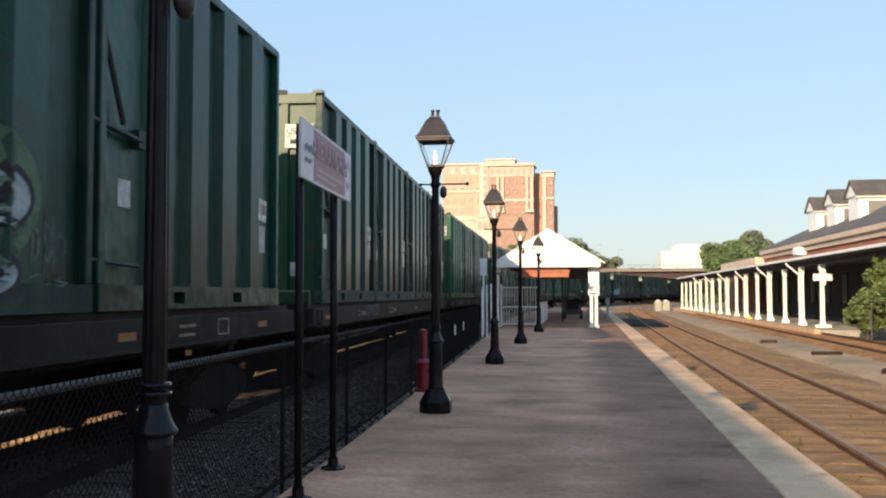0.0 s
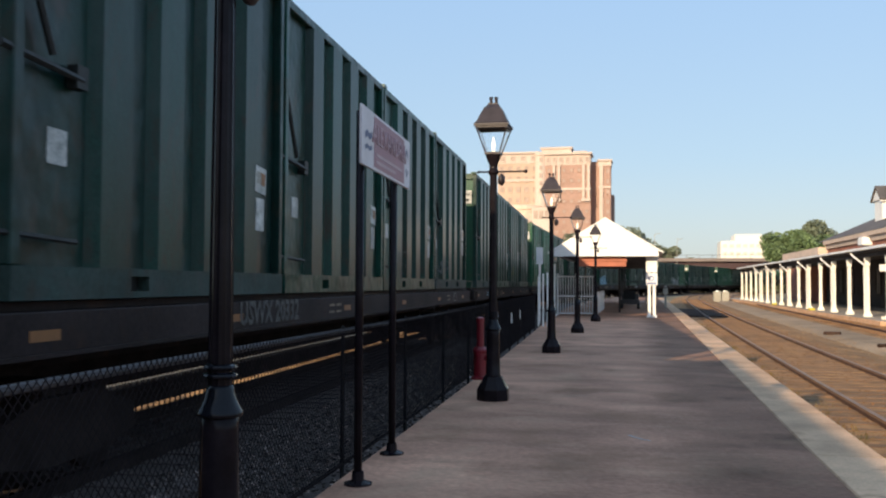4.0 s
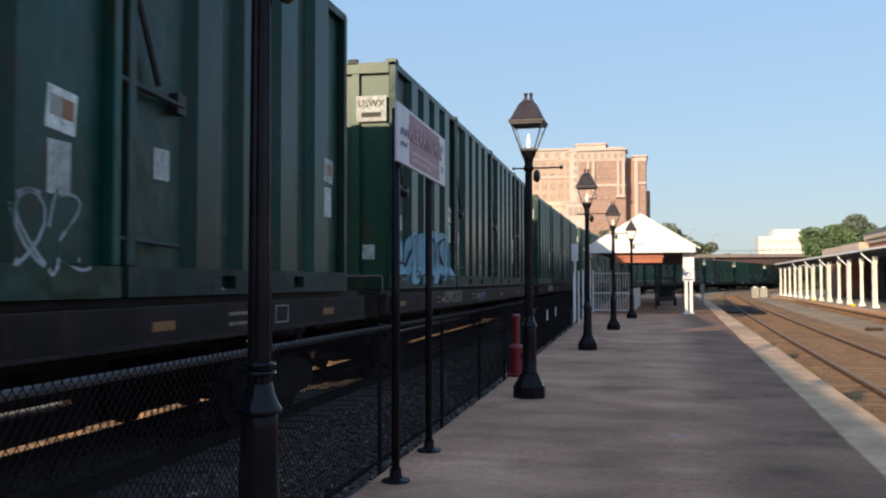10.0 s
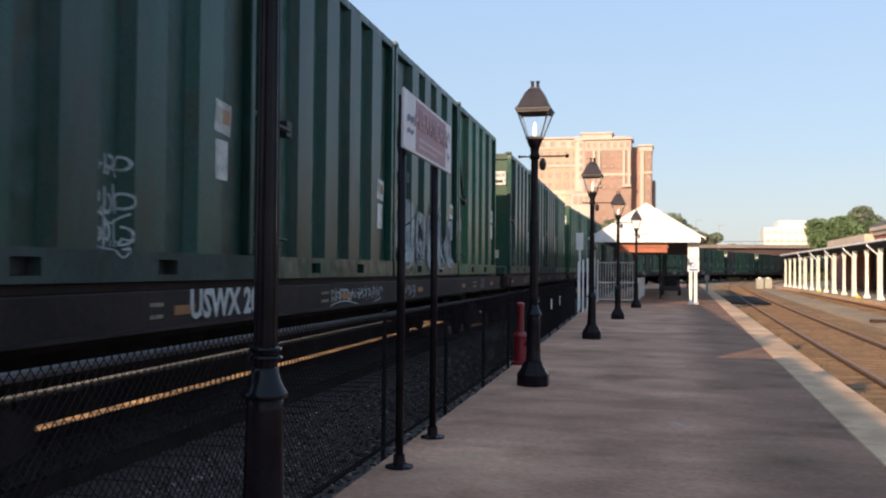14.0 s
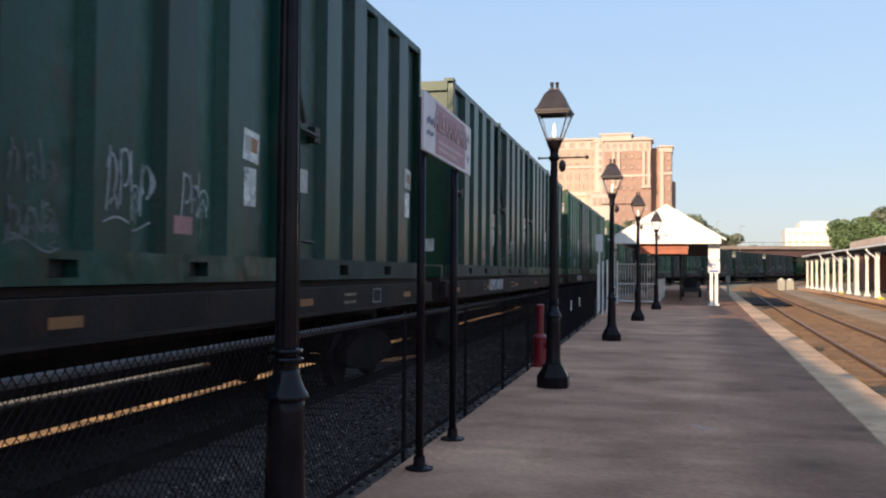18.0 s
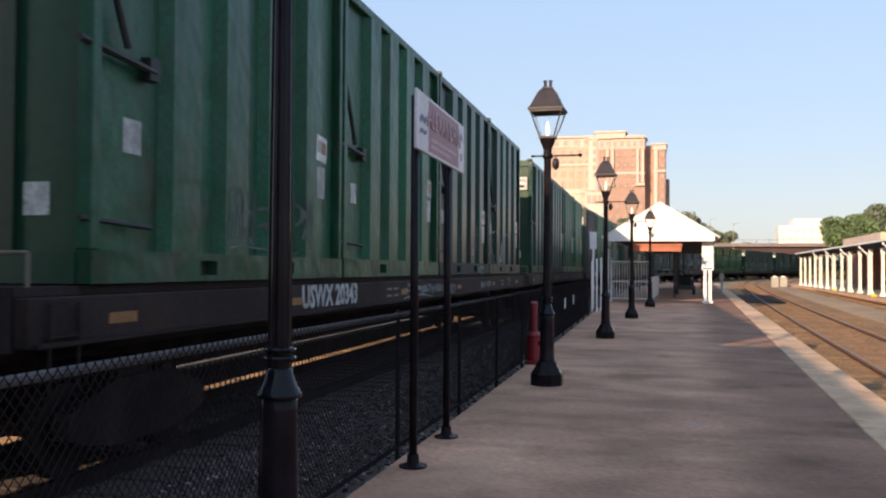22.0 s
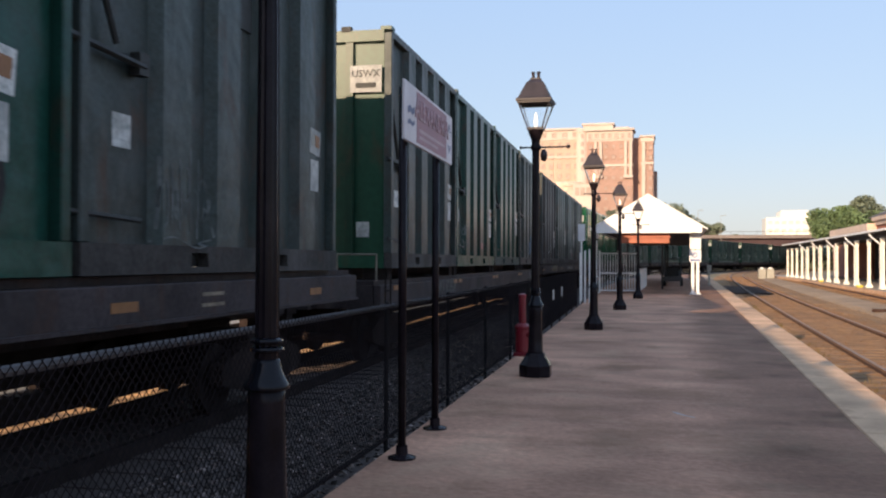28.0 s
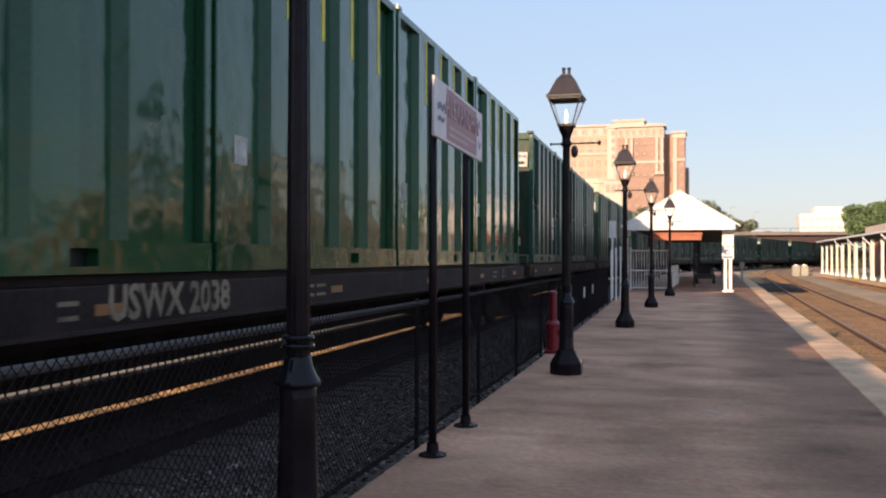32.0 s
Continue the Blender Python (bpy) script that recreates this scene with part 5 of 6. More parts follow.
def container(paint, variant):
    """Local space: x out to the platform side, y back along the train from the leading end, z up from the deck."""
    label = {0: "dark green steel waste container", 1: "worn dark green steel waste container with faded ribs", 2: "dark teal steel waste container", 3: "grimy grey-green steel waste container with rust",
             4: "clean bright green steel waste container", 5: "rust-brown steel waste container", 6: "mid green steel waste container", 7: "blackened dark green steel waste container"}[variant]
    t = thing("waste_container", label + " on a flatcar", "container", "containers on the train")
    hx, far = CW / 2, -CW / 2 - WIDER
    # body and ends of all but the clean variant take that sun-tuned green
    rust, paint = paint, (paint if variant == 4 else M_ENDLIT)
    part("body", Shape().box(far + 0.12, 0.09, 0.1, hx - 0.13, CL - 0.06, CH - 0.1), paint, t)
    part("side_panel", Shape().box(hx - 0.1295, 0.13, 0.27, hx - 0.1265, CL - 0.12, CH - 0.13), rust, t)
    rib = Shape().prism([(-0.36, 0), (0.36, 0), (0.27, 0.12), (-0.27, 0.12)][::-1], "z", 0.27, CH - 0.12)
    rib_me = Shape()
    rib_me.add([(y, x, z) for x, y, z in rib.v], rib.f)
    rib_me = rib_me.mesh("rib", M_RIBWORN if variant in (0, 1, 2) else rust)
    for y in RIBS:
        part("rib", rib_me, rust, t, at=pose(hx - 0.13, y, 0))
    cuts, levels = (0.0, 1.82, 2.18, 3.9, 4.26, CL), (0.0, 0.06, 0.2, 0.27)
    holes = {(1, 1), (3, 1)}
    solid = lambda i, j: 0 <= i < 5 and 0 <= j < 3 and (i, j) not in holes
    rail = Shape()
    rail.v = [(x, y, z) for x in (hx - 0.14, hx) for y in cuts for z in levels]
    at_v = lambda q, i, j: q * 24 + i * 4 + j
    for i in range(5):
        for j in range(3):
            if solid(i, j):
                ring = ((i, j), (i + 1, j), (i + 1, j + 1), (i, j + 1))
                rail.f += [tuple(at_v(0, *p) for p in reversed(ring)), tuple(at_v(1, *p) for p in ring)]
                for n, (di, dj) in enumerate(((0, -1), (1, 0), (0, 1), (-1, 0))):
                    if not solid(i + di, j + dj):
                        p, q = ring[n], ring[(n + 1) % 4]
                        rail.f.append((at_v(0, *p), at_v(0, *q), at_v(1, *q), at_v(1, *p)))
    part("bottom_rail", rail, rust if variant in (0, 4, 6) else M_GRIMERAIL if variant in (3, 5) else M_DUSTRAIL, t)
    for a, b in ((1, 2), (3, 4)):
        # Dark plate at the pocket's back, standing for the shade inside
        part("fork_pocket", Shape().box(hx - 0.13, cuts[a] + 0.01, 0.065, hx - 0.115, cuts[b] - 0.01, 0.195), M_RODS, t, "dark plate for the shade in a fork pocket")
    part("top_rail", Shape().box(hx - 0.16, 0.1, CH - 0.13, hx - 0.02, CL, CH), rust, t, bevel=0.01)
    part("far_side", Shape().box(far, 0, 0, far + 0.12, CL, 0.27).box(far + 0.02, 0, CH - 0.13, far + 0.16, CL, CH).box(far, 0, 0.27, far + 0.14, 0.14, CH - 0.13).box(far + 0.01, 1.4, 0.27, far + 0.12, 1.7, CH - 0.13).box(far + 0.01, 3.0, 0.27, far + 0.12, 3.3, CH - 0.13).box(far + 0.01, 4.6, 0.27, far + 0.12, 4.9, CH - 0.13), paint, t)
    part("corner_post", Shape().box(hx - 0.15, 0.0, 0.27, hx - 0.01, 0.13, CH - 0.05), rust, t, bevel=0.012)
    part("corner_post", Shape().box(hx - 0.13, CL - 0.12, 0.27, hx - 0.01, CL, CH - 0.05), rust, t, bevel=0.012)
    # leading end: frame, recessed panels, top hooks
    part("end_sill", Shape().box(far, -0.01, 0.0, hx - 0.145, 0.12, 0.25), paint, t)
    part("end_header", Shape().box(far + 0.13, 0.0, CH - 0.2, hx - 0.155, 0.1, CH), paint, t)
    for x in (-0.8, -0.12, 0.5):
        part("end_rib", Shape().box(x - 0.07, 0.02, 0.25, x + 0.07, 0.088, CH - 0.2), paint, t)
    for x in (-0.75, 0.45):
        part("hook", Shape().box(x - 0.09, -0.02, CH - 0.02, x + 0.09, 0.1, CH + 0.07), M_RODS, t)
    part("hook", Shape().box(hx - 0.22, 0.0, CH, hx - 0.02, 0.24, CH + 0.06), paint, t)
    # end label
    plate = part("end_label", Shape().box(0.52, 0.012, 3.12, 1.1, 0.018, 3.6), M_PAPER, t, "white stencilled panel")
    part("end_lettering", END_TEXT, M_RODS, plate, at=pose(0.81, 0.008, 3.45, 90, 0, 0))
    part("end_bar", Shape().box(0.62, 0.007, 3.2, 1.0, 0.011, 3.29), M_RODS, plate)
    part("end_sticker", Shape().box(0.62, 0.078, 0.55, 0.86, 0.084, 0.82), M_PAPER, t)
    part("end_sticker", Shape().box(-0.1, 0.014, 0.6, 0.06, 0.019, 0.7), M_PAPER, t)
    # latch gear on the platform side
    if variant != 4:
        part("latch_bar", Shape().rod((hx - 0.05, -0.12, 1.93), (hx - 0.02, 0.95, 1.86), 0.035, 6), M_RODS, t, "dark latch bar")
        part("latch_stay", Shape().rod((hx - 0.05, 0.06, 3.0), (hx - 0.02, 0.52, 1.98), 0.034, 6), M_RODS, t)
        part("latch_foot", Shape().rod((hx - 0.05, -0.1, 0.52), (hx - 0.02, 0.9, 0.48), 0.026, 6), M_RODS, t)
        part("hinge", Shape().box(hx - 0.1, 0.85, 1.78, hx + 0.0, 1.02, 1.98), M_RODS, t)
    # placards
    up = 0.24 if variant in (1, 3, 6) else 0.0
    part("placard", Shape().box(hx - 0.128, 0.62, 1.12, hx - 0.122, 0.91, 1.42), M_PAPER, t, "square white placard")
    if variant != 4:
        logo = part("owner_placard", Shape().box(-0.012, -0.19, -0.17, -0.005, 0.19, 0.17), M_PAPER, t, "white placard with a plain emblem", at=pose(hx, 5.22, 1.48 + up, -5, 0, 0))
        part("emblem", Shape().box(-0.0045, -0.15, -0.06, -0.002, -0.01, 0.1), M_GREYBOX, logo)
        part("emblem", Shape().box(-0.0045, 0.0, -0.06, -0.002, 0.15, 0.1), M_YELLOW, logo)
        part("notice_sheet", Shape().box(hx - 0.012, 5.05, 0.82 + up, hx - 0.005, 5.34, 1.24 + up), M_PAPER, t)
        part("pink_label", Shape().box(hx - 0.012, 3.6, 0.46, hx - 0.005, 3.94, 0.63), M_PINK, t, "small pink and white label")
    else:
        for y in RIBS:
            part("yellow_mark", Shape().box(hx - 0.014, y + 0.15, 2.9, hx - 0.004, y + 0.26, CH - 0.14), M_YELLOWPAINT, t, "yellow painted mark")
        part("warning_panel", Shape().box(-0.3, 0.014, 0.9, 0.2, 0.02, 1.25), M_PAPER, t)
        part("warning_stripe", Shape().box(-0.3, 0.008, 1.18, 0.2, 0.013, 1.25), M_YELLOWPAINT, t)
    if variant in (3, 5):
        # Dark plate painted as the inner shade of a small opening
        part("inspection_hatch", Shape().box(hx - 0.125, 3.05, 2.75, hx - 0.1, 3.4, 3.6), M_RODS, t, "dark plate for the shade in an open hatch")
    return t


def bogie(t, y):
    b = part("bogie", Shape().box(-0.95, -0.25, 0.3, 0.95, 0.25, 0.75).box(-0.3, -0.6, 0.55, 0.3, 0.6, 0.85), M_IRON, t, "dark iron bogie", at=pose(-WIDER / 2, y, -0.12))
    for x in (-1.0, 1.0):
        part("side_frame", Shape().prism([(-1.2, 0.18), (-0.95, 0.1), (-0.4, 0.02), (0.4, 0.02), (0.95, 0.1), (1.2, 0.18), (1.2, 0.4), (0.5, 0.62), (-0.5, 0.62), (-1.2, 0.4)], "x", x - 0.08, x + 0.08), M_IRON, b)
    for yy in (-0.86, 0.86):
        part("axle", Shape().rod((-1.0, yy, 0.21), (1.0, yy, 0.21), 0.08, 8), M_IRON, b)
        for x in (-0.75, 0.75):
            part("wheel", Shape().rod((x - 0.07, yy, 0.21), (x + 0.07, yy, 0.21), 0.42, 20), M_WHEEL, b)
    return b


def flatcar(paint, drop=0.0):
    """Local space: y from the leading container's end (0) to the trailing one (CAR_LEN); z is the world's; a drop leaves a gap under the containers."""
    t = thing("flatcar", "low black steel flatcar with raised container seats" if drop else "black steel flatcar with white stencilled marks", "rail car", "flatcars of the train")
    lo, hi = 0.93 - drop, 1.296 - drop
    part("deck", Shape().box(-1.3 - WIDER, -0.75, hi + 0.004, 1.19, CAR_LEN + 0.75, hi + 0.076), paint, t)
    part("side_sill", Shape().box(1.18, -0.75, lo, 1.31, CAR_LEN + 0.75, hi), paint, t, bevel=0.012)
    part("side_sill", Shape().box(-1.31 - WIDER, -0.75, lo, -1.18 - WIDER, CAR_LEN + 0.75, hi), paint, t, bevel=0.012)
    part("sill_flange", Shape().box(1.313, -0.7, lo, 1.36, CAR_LEN + 0.7, lo + 0.035), paint, t)
    part("centre_sill", Shape().box(-0.3 - WIDER / 2, -0.9, 0.68, 0.3 - WIDER / 2, CAR_LEN + 0.9, hi + 0.001), paint, t)
    for y in (-0.75, CAR_LEN + 0.7):
        part("end_beam", Shape().box(-1.17 - WIDER, y, lo - 0.03, 1.17, y + 0.05, hi + 0.001), paint, t)
    for y, d in ((-0.9, -1), (CAR_LEN + 0.9, 1)):
        part("coupler", Shape().box(-0.1, min(y, y + d * 0.62), 0.62, 0.1, max(y, y + d * 0.62), 0.82).box(-0.17, min(y + d * 0.42, y + d * 0.66), 0.55, 0.17, max(y + d * 0.42, y + d * 0.66), 0.9), M_IRON, t, at=pose(-WIDER / 2, 0, 0))
    for i in range(4):
        y = 4.0 + i * 5.6
        part("cross_bearer", Shape().box(-1.17 - WIDER, y, lo + 0.07, -0.31 - WIDER / 2, y + 0.12, hi + 0.001), paint, t)
        part("cross_bearer", Shape().box(0.31 - WIDER / 2, y, lo + 0.07, 1.17, y + 0.12, hi + 0.001), paint, t)
    # Added bars, not known gear, cut the sunlight under the car into bands
    part("far_trunk", Shape().box(-1.25, 3.4, 0.125, -0.95, CAR_LEN - 3.4, lo), M_IRON, t)
    part("low_trunk", Shape().box(-1.25, 3.4, -0.27, -0.95, CAR_LEN - 3.4, 0.03), M_IRON, t)
    # Added plates keep sunlit ground from showing behind the bogies
    for y in (-0.6, CAR_LEN - 3.39):
        part("brake_shield", Shape().box(-1.29, y, -0.3, -1.14, y + 4.0, lo), M_IRON, t)
    bogie(t, 1.6)
    bogie(t, CAR_LEN - 1.6)
    part("grab_iron", Shape().rod((1.34, -0.55, 1.0), (1.34, -0.2, 1.0), 0.015, 6).rod((1.34, -0.55, 0.7), (1.34, -0.2, 0.7), 0.015, 6).rod((1.34, -0.55, 0.6), (1.34, -0.55, 1.25), 0.015, 6).rod((1.34, -0.2, 0.6), (1.34, -0.2, 1.25), 0.015, 6), M_IRON, t)
    part("handrail", Shape().rod((0.5, -0.62, hi + 0.07), (0.5, -0.62, 1.62), 0.018, 6).rod((0.5, -0.62, 1.62), (1.2, -0.62, 1.62), 0.018, 6).rod((1.2, -0.62, 1.62), (1.2, -0.62, hi + 0.07), 0.018, 6), M_HANDRAIL, t, "bent pale pipe handrail")
    if drop:
        for j in range(4):
            for y in (j * 6.2 + 0.1, j * 6.2 + 5.7):
                part("container_seat", Shape().box(-1.2 - WIDER, y, hi + 0.077, -0.75 - WIDER, y + 0.3, 1.384), M_IRON, t)
                seat = part("container_seat", Shape().box(0.75, y, hi + 0.077, 1.2, y + 0.3, 1.384), M_IRON, t)
                part("seat_mark", Shape().box(1.312, y, hi - 0.1, 1.322, y + 0.4, hi - 0.02), M_YELLOW, seat, "orange mark below a seat")
        # Added filler hides sunlit ground in the gap under the containers
        part("inner_beam", Shape().box(-0.5, -0.7, hi + 0.077, 0.3, CAR_LEN + 0.7, 1.384), paint, t)
    else:
        for y in (0.25, 4.2, 9.3, 14.2, 19.0, 23.6):
            part("reflector", Shape().box(1.3105, y, 1.06, 1.315, y + 0.42, 1.15), M_YELLOW, t, "orange reflector strip")
        for y, w in ((3.75, 0.24), (8.4, 0.3), (8.8, 0.3), (20.6, 0.5)):
            for z in (1.06, 1.17):
                part("data_bar", Shape().box(1.3105, y, z - 0.018, 1.315, y + w, z + 0.018), M_TANMARK, t)
    part("inspection_panel", Shape().box(1.3105, 21.9, lo + 0.09, 1.315, 22.3, lo + 0.1).box(1.3105, 21.9, lo + 0.29, 1.315, 22.3, lo + 0.3).box(1.3105, 21.9, lo + 0.101, 1.315, 21.91, lo + 0.289).box(1.3105, 22.29, lo + 0.101, 1.315, 22.3, lo + 0.289), M_LETTER, t)
    return t


END_TEXT = letters("USWX", 0.18, M_RODS, "end_lettering")
protos = [container(GREENS[i], i) for i in range(8)]
car_proto, dusty_proto, low_proto = flatcar(M_DECK), flatcar(M_DECKWORN), flatcar(M_DECKWORN, 0.2)

# when the trailing end of each car passes s = 20
PASS = {0: -0.299, 1: 1.354, 2: 3.016, 3: 4.65, 4: 6.29, 5: 7.938, 6: 9.621, 7: 11.255, 8: 12.888, 9: 14.506, 10: 16.177, 11: 17.796, 12: 19.412, 13: 21.034, 14: 22.653, 15: 24.299, 16: 25.914, 17: 27.58, 18: 29.19, 19: 30.782}
NUMBERS = {1: "2029", 2: "2171", 3: "20332", 4: "2187", 5: "20340", 6: "20385", 7: "20318", 8: "40211", 9: "20396", 10: "20371", 11: "40156", 12: "40181", 13: "20360", 14: "20343", 15: "20397", 16: "2035", 17: "2034", 18: "638604", 19: "2032", 20: "2038"}
PAINTS = {2: (6, 0, 1, 0), 5: (6, 6, 0, 1), 15: (0, 1, 6, 6), 16: (5, 6, 6, 1), 13: (6, 1, 6, 6), 9: (1, 0, 0, 6), 17: (0, 0, 0, 3), 18: (3, 0, 1, 3), 19: (5, 3, 3, 3), 20: (4, 4, 4, 4), 8: (0, 2, 1, 1), 12: (2, 1, 0, 0), 14: (6, 6, 2, 0), 10: (0, 2, 1, 6), 11: (6, 6, 0, 1)}


def travel(t):
    return 16.847 * t + 0.00692 * t * t


def tail(k, t):
    """How far along the line car k's trailing end is at t seconds."""
    if k in PASS:
        return 20 - (travel(t) - travel(PASS[k]))
    lag = PASS[0] if k < 0 else PASS[19]
    return 20 + PITCH * (k if k < 0 else k - 19) - (travel(t) - travel(lag))


def car_pose(k, t):
    e = tail(k, t)
    a, b = left_line(e - CAR_LEN + 1.6, -1.3), left_line(e - 1.6, -1.3)
    w = Vector((b[0] - a[0], b[1] - a[1])).normalized()
    return Matrix.Translation((a[0] - w.x * 1.6, a[1] - w.y * 1.6, 0)) @ Matrix.Rotation(math.atan2(-w.x, w.y), 4, "Z")


# sprayed marks: car, container, from and to along it, from and to up it, style, paint
TAGS = [
    (0, 2, 4.95, 5.73, 0.32, 1.03, "tag", 7), (4, 0, 3.85, 5.8, 0.35, 1.1, "tag", 0), (4, 2, 1.5, 2.45, 0.5, 1.2, "tag", 2), (2, 1, 4.79, 5.45, 0.39, 0.83, "tag", 0), (1, 3, 4.65, 4.9, 0.38, 0.6, "tag", 0),
    (5, 2, 0.22, 0.89, 0.58, 1.06, "tag", 1), (5, 3, 1.6, 3.6, 0.5, 1.25, "tag", 7), (6, 2, 4.7, 5.64, 0.18, 0.9, "scrawl", 0), (6, 2, 1.5, 3.4, 0.28, 1.2, "tag", 7), (7, 1, 0.1, 0.95, 0.5, 1.45, "fat", 0),
    (7, 1, 2.65, 3.43, 0.54, 1.16, "tag", 0), (7, 3, 4.86, 5.78, 0.1, 0.69, "drips", 0), (8, 2, 0.61, 3.57, 0.27, 2.3, "rings", 7), (8, 2, 1.6, 2.5, 0.5, 1.9, "tag", 0), (8, 2, 0.25, 1.03, 1.68, 2.18, "tag", 7),
]
TAGS += [
    (8, 2, 0.22, 0.58, 0.36, 0.81, "tag", 7), (8, 3, 0.6, 3.5, 0.35, 1.4, "tag", 7), (9, 0, 2.97, 3.46, 0.28, 1.16, "tag", 0), (10, 3, 3.25, 4.45, 0.3, 1.2, "tag", 7), (11, 0, 1.4, 3.05, 0.4, 1.1, "tag", 7),
    (11, 2, 1.34, 2.07, 0.32, 1.1, "tag", 7), (11, 2, 2.5, 3.39, 0.53, 1.2, "tag", 0), (11, 2, 3.69, 4.43, 0.55, 1.15, "tag", 0), (12, 0, 3.63, 4.26, 0.76, 1.06, "tag", 7), (12, 1, 2.3, 3.1, 0.56, 1.19, "tag", 0),
    (12, 3, 2.65, 3.47, 0.29, 1.18, "tag", 0), (13, 0, 0.9, 3.2, 0.4, 1.6, "tag", 1), (13, 0, 3.4, 5.4, 0.3, 1.0, "tag", 0), (13, 3, 4.85, 5.6, 0.3, 0.85, "tag", 0), (14, 0, 2.4, 5.0, 0.35, 1.1, "tag", 7),
]
TAGS += [
    (14, 2, 3.87, 4.77, 0.67, 1.41, "tag", 7), (14, 2, 4.44, 5.18, 0.05, 0.27, "tag", 0), (14, 3, 0.95, 3.7, 0.1, 1.25, "arches", 0), (15, 1, 0.05, 0.83, 0.32, 1.34, "tag", 3), (15, 1, 1.39, 2.47, 0.29, 1.17, "tag", 1),
    (15, 2, 3.5, 4.5, 0.35, 1.0, "tag", 0), (16, 0, 2.4, 4.18, 0.2, 1.24, "tag", 7), (17, 3, 1.2, 2.34, 0.32, 1.3, "tag", 7), (18, 1, 0.97, 1.62, 0.36, 1.11, "tag", 7), (18, 3, 2.9, 5.9, 0.35, 1.3, "tag", 1),
    (19, 0, 2.6, 4.2, 0.35, 1.1, "tag", 0), (19, 1, 1.4, 3.2, 0.4, 1.3, "tag", 7), (19, 2, 2.77, 3.44, 0.5, 0.98, "fat", 0), (19, 2, 4.05, 4.68, 0.56, 0.96, "tag", 7), (19, 2, 5.18, 5.95, 0.34, 0.81, "tag", 7), (19, 3, 3.9, 5.8, 0.3, 0.9, "tag", 7),
]
PINK = {(12, 0), (13, 1), (14, 2), (11, 2), (19, 2), (18, 1), (7, 1)}  # containers that keep the small pink label
DARKENED = {(1, 3), (7, 3)}  # containers with blackened paint
BARE = {(0, 2), (7, 1), (8, 2), (5, 2), (6, 0)}  # containers whose owner placard is gone
MURALS = [(7, 0, 0.1, 6.0, 0.02, 1.28, 3), (9, 2, 0.5, 5.7, 0.04, 1.55, 0), (17, 2, 3.55, 5.4, 0.15, 1.5, 4)]
SILL_TAGS = [(2, 14.5, 15.7, 2), (9, 8.8, 11.5, 0), (9, 12.5, 14.0, 0), (14, 9.5, 14.0, 0), (14, 17.2, 18.7, 0), (19, 12.7, 16.6, 0), (7, 9.5, 11.0, 1), (4, 3.0, 3.9, 3), (11, 3.0, 4.5, 0), (12, 23.5, 24.4, 0)]


def spray(box, k, j, y0, y1, z0, z1, style, paint):
    rng = random.Random(k * 40 + j * 7 + int(y0 * 10))
    w, h = y1 - y0, z1 - z0
    if style == "rings":
        sh = rings(rng, y0, z0, w, h, max(1, round(w / (h * 0.75))), 0.035, relief)
    elif style == "scrawl":
        sh = scribble(rng, y0, z0, w, h, max(2, round(w / 0.3)), 0.026, relief)
    elif style == "arches":
        sh = Shape()
        for i in range(4):
            c, r = y0 + w * (i + 0.5) / 4, w / 9
            q = ribbon([(c + r * math.cos(math.pi * a / 12), z0 + h * (0.62 if a in (0, 12) else 0.68) + 0.28 * h * math.sin(math.pi * a / 12)) for a in range(13)] + [(c - r, z0 + h * 0.1 * i)], 0.045)
            sh.add([(relief(y, z), y, z) for x, y, z in q.v], q.f)
            q = ribbon([(c + r, z0 + h * 0.64), (c + r + 0.02, z0 + h * 0.3), (c + r + 0.01, z0 + h * 0.04 * i)], 0.04)
            sh.add([(relief(y, z), y, z) for x, y, z in q.v], q.f)
    else:
        rows = max(1, round(h / max(w * 0.62, 0.34)))
        sh = Shape()
        for r in range(rows):
            q = handstyle(rng, y0, z0 + h * r / rows, w, h / rows * 0.94, 0.06 if style == "fat" else 0.027, relief, 6 if style == "drips" else 1)
            sh.add(q.v, q.f)
    part("sprayed_tag", sh, SPRAYS[paint], box, "sprayed scrawl")["kind"] = "stuff"


def mural(box, k, j, y0, y1, z0, z1, paint):
    rng = random.Random(k)
    n = max(2, round((y1 - y0) / 0.95))
    if k != 7:
        part("mural_ground", blobs(rng, y0 - 0.05, z0, y1 - y0 + 0.1, z1 - z0 + 0.06, n, relief), SPRAYS[5], box, "dark edge of a sprayed mural")["kind"] = "stuff"
    part("mural_fill", blobs(rng, y0, z0 + 0.05, y1 - y0, z1 - z0 - 0.05, n, relief, 0.003), SPRAYS[paint], box, "large sprayed mural of rounded shapes")["kind"] = "stuff"
    part("mural_line", scribble(rng, y0, z0 + 0.1, y1 - y0, (z1 - z0) * 0.8, n * 2, 0.05, lambda y, z: relief(y, z) + 0.006), SPRAYS[5], box, "dark sprayed lines")["kind"] = "stuff"


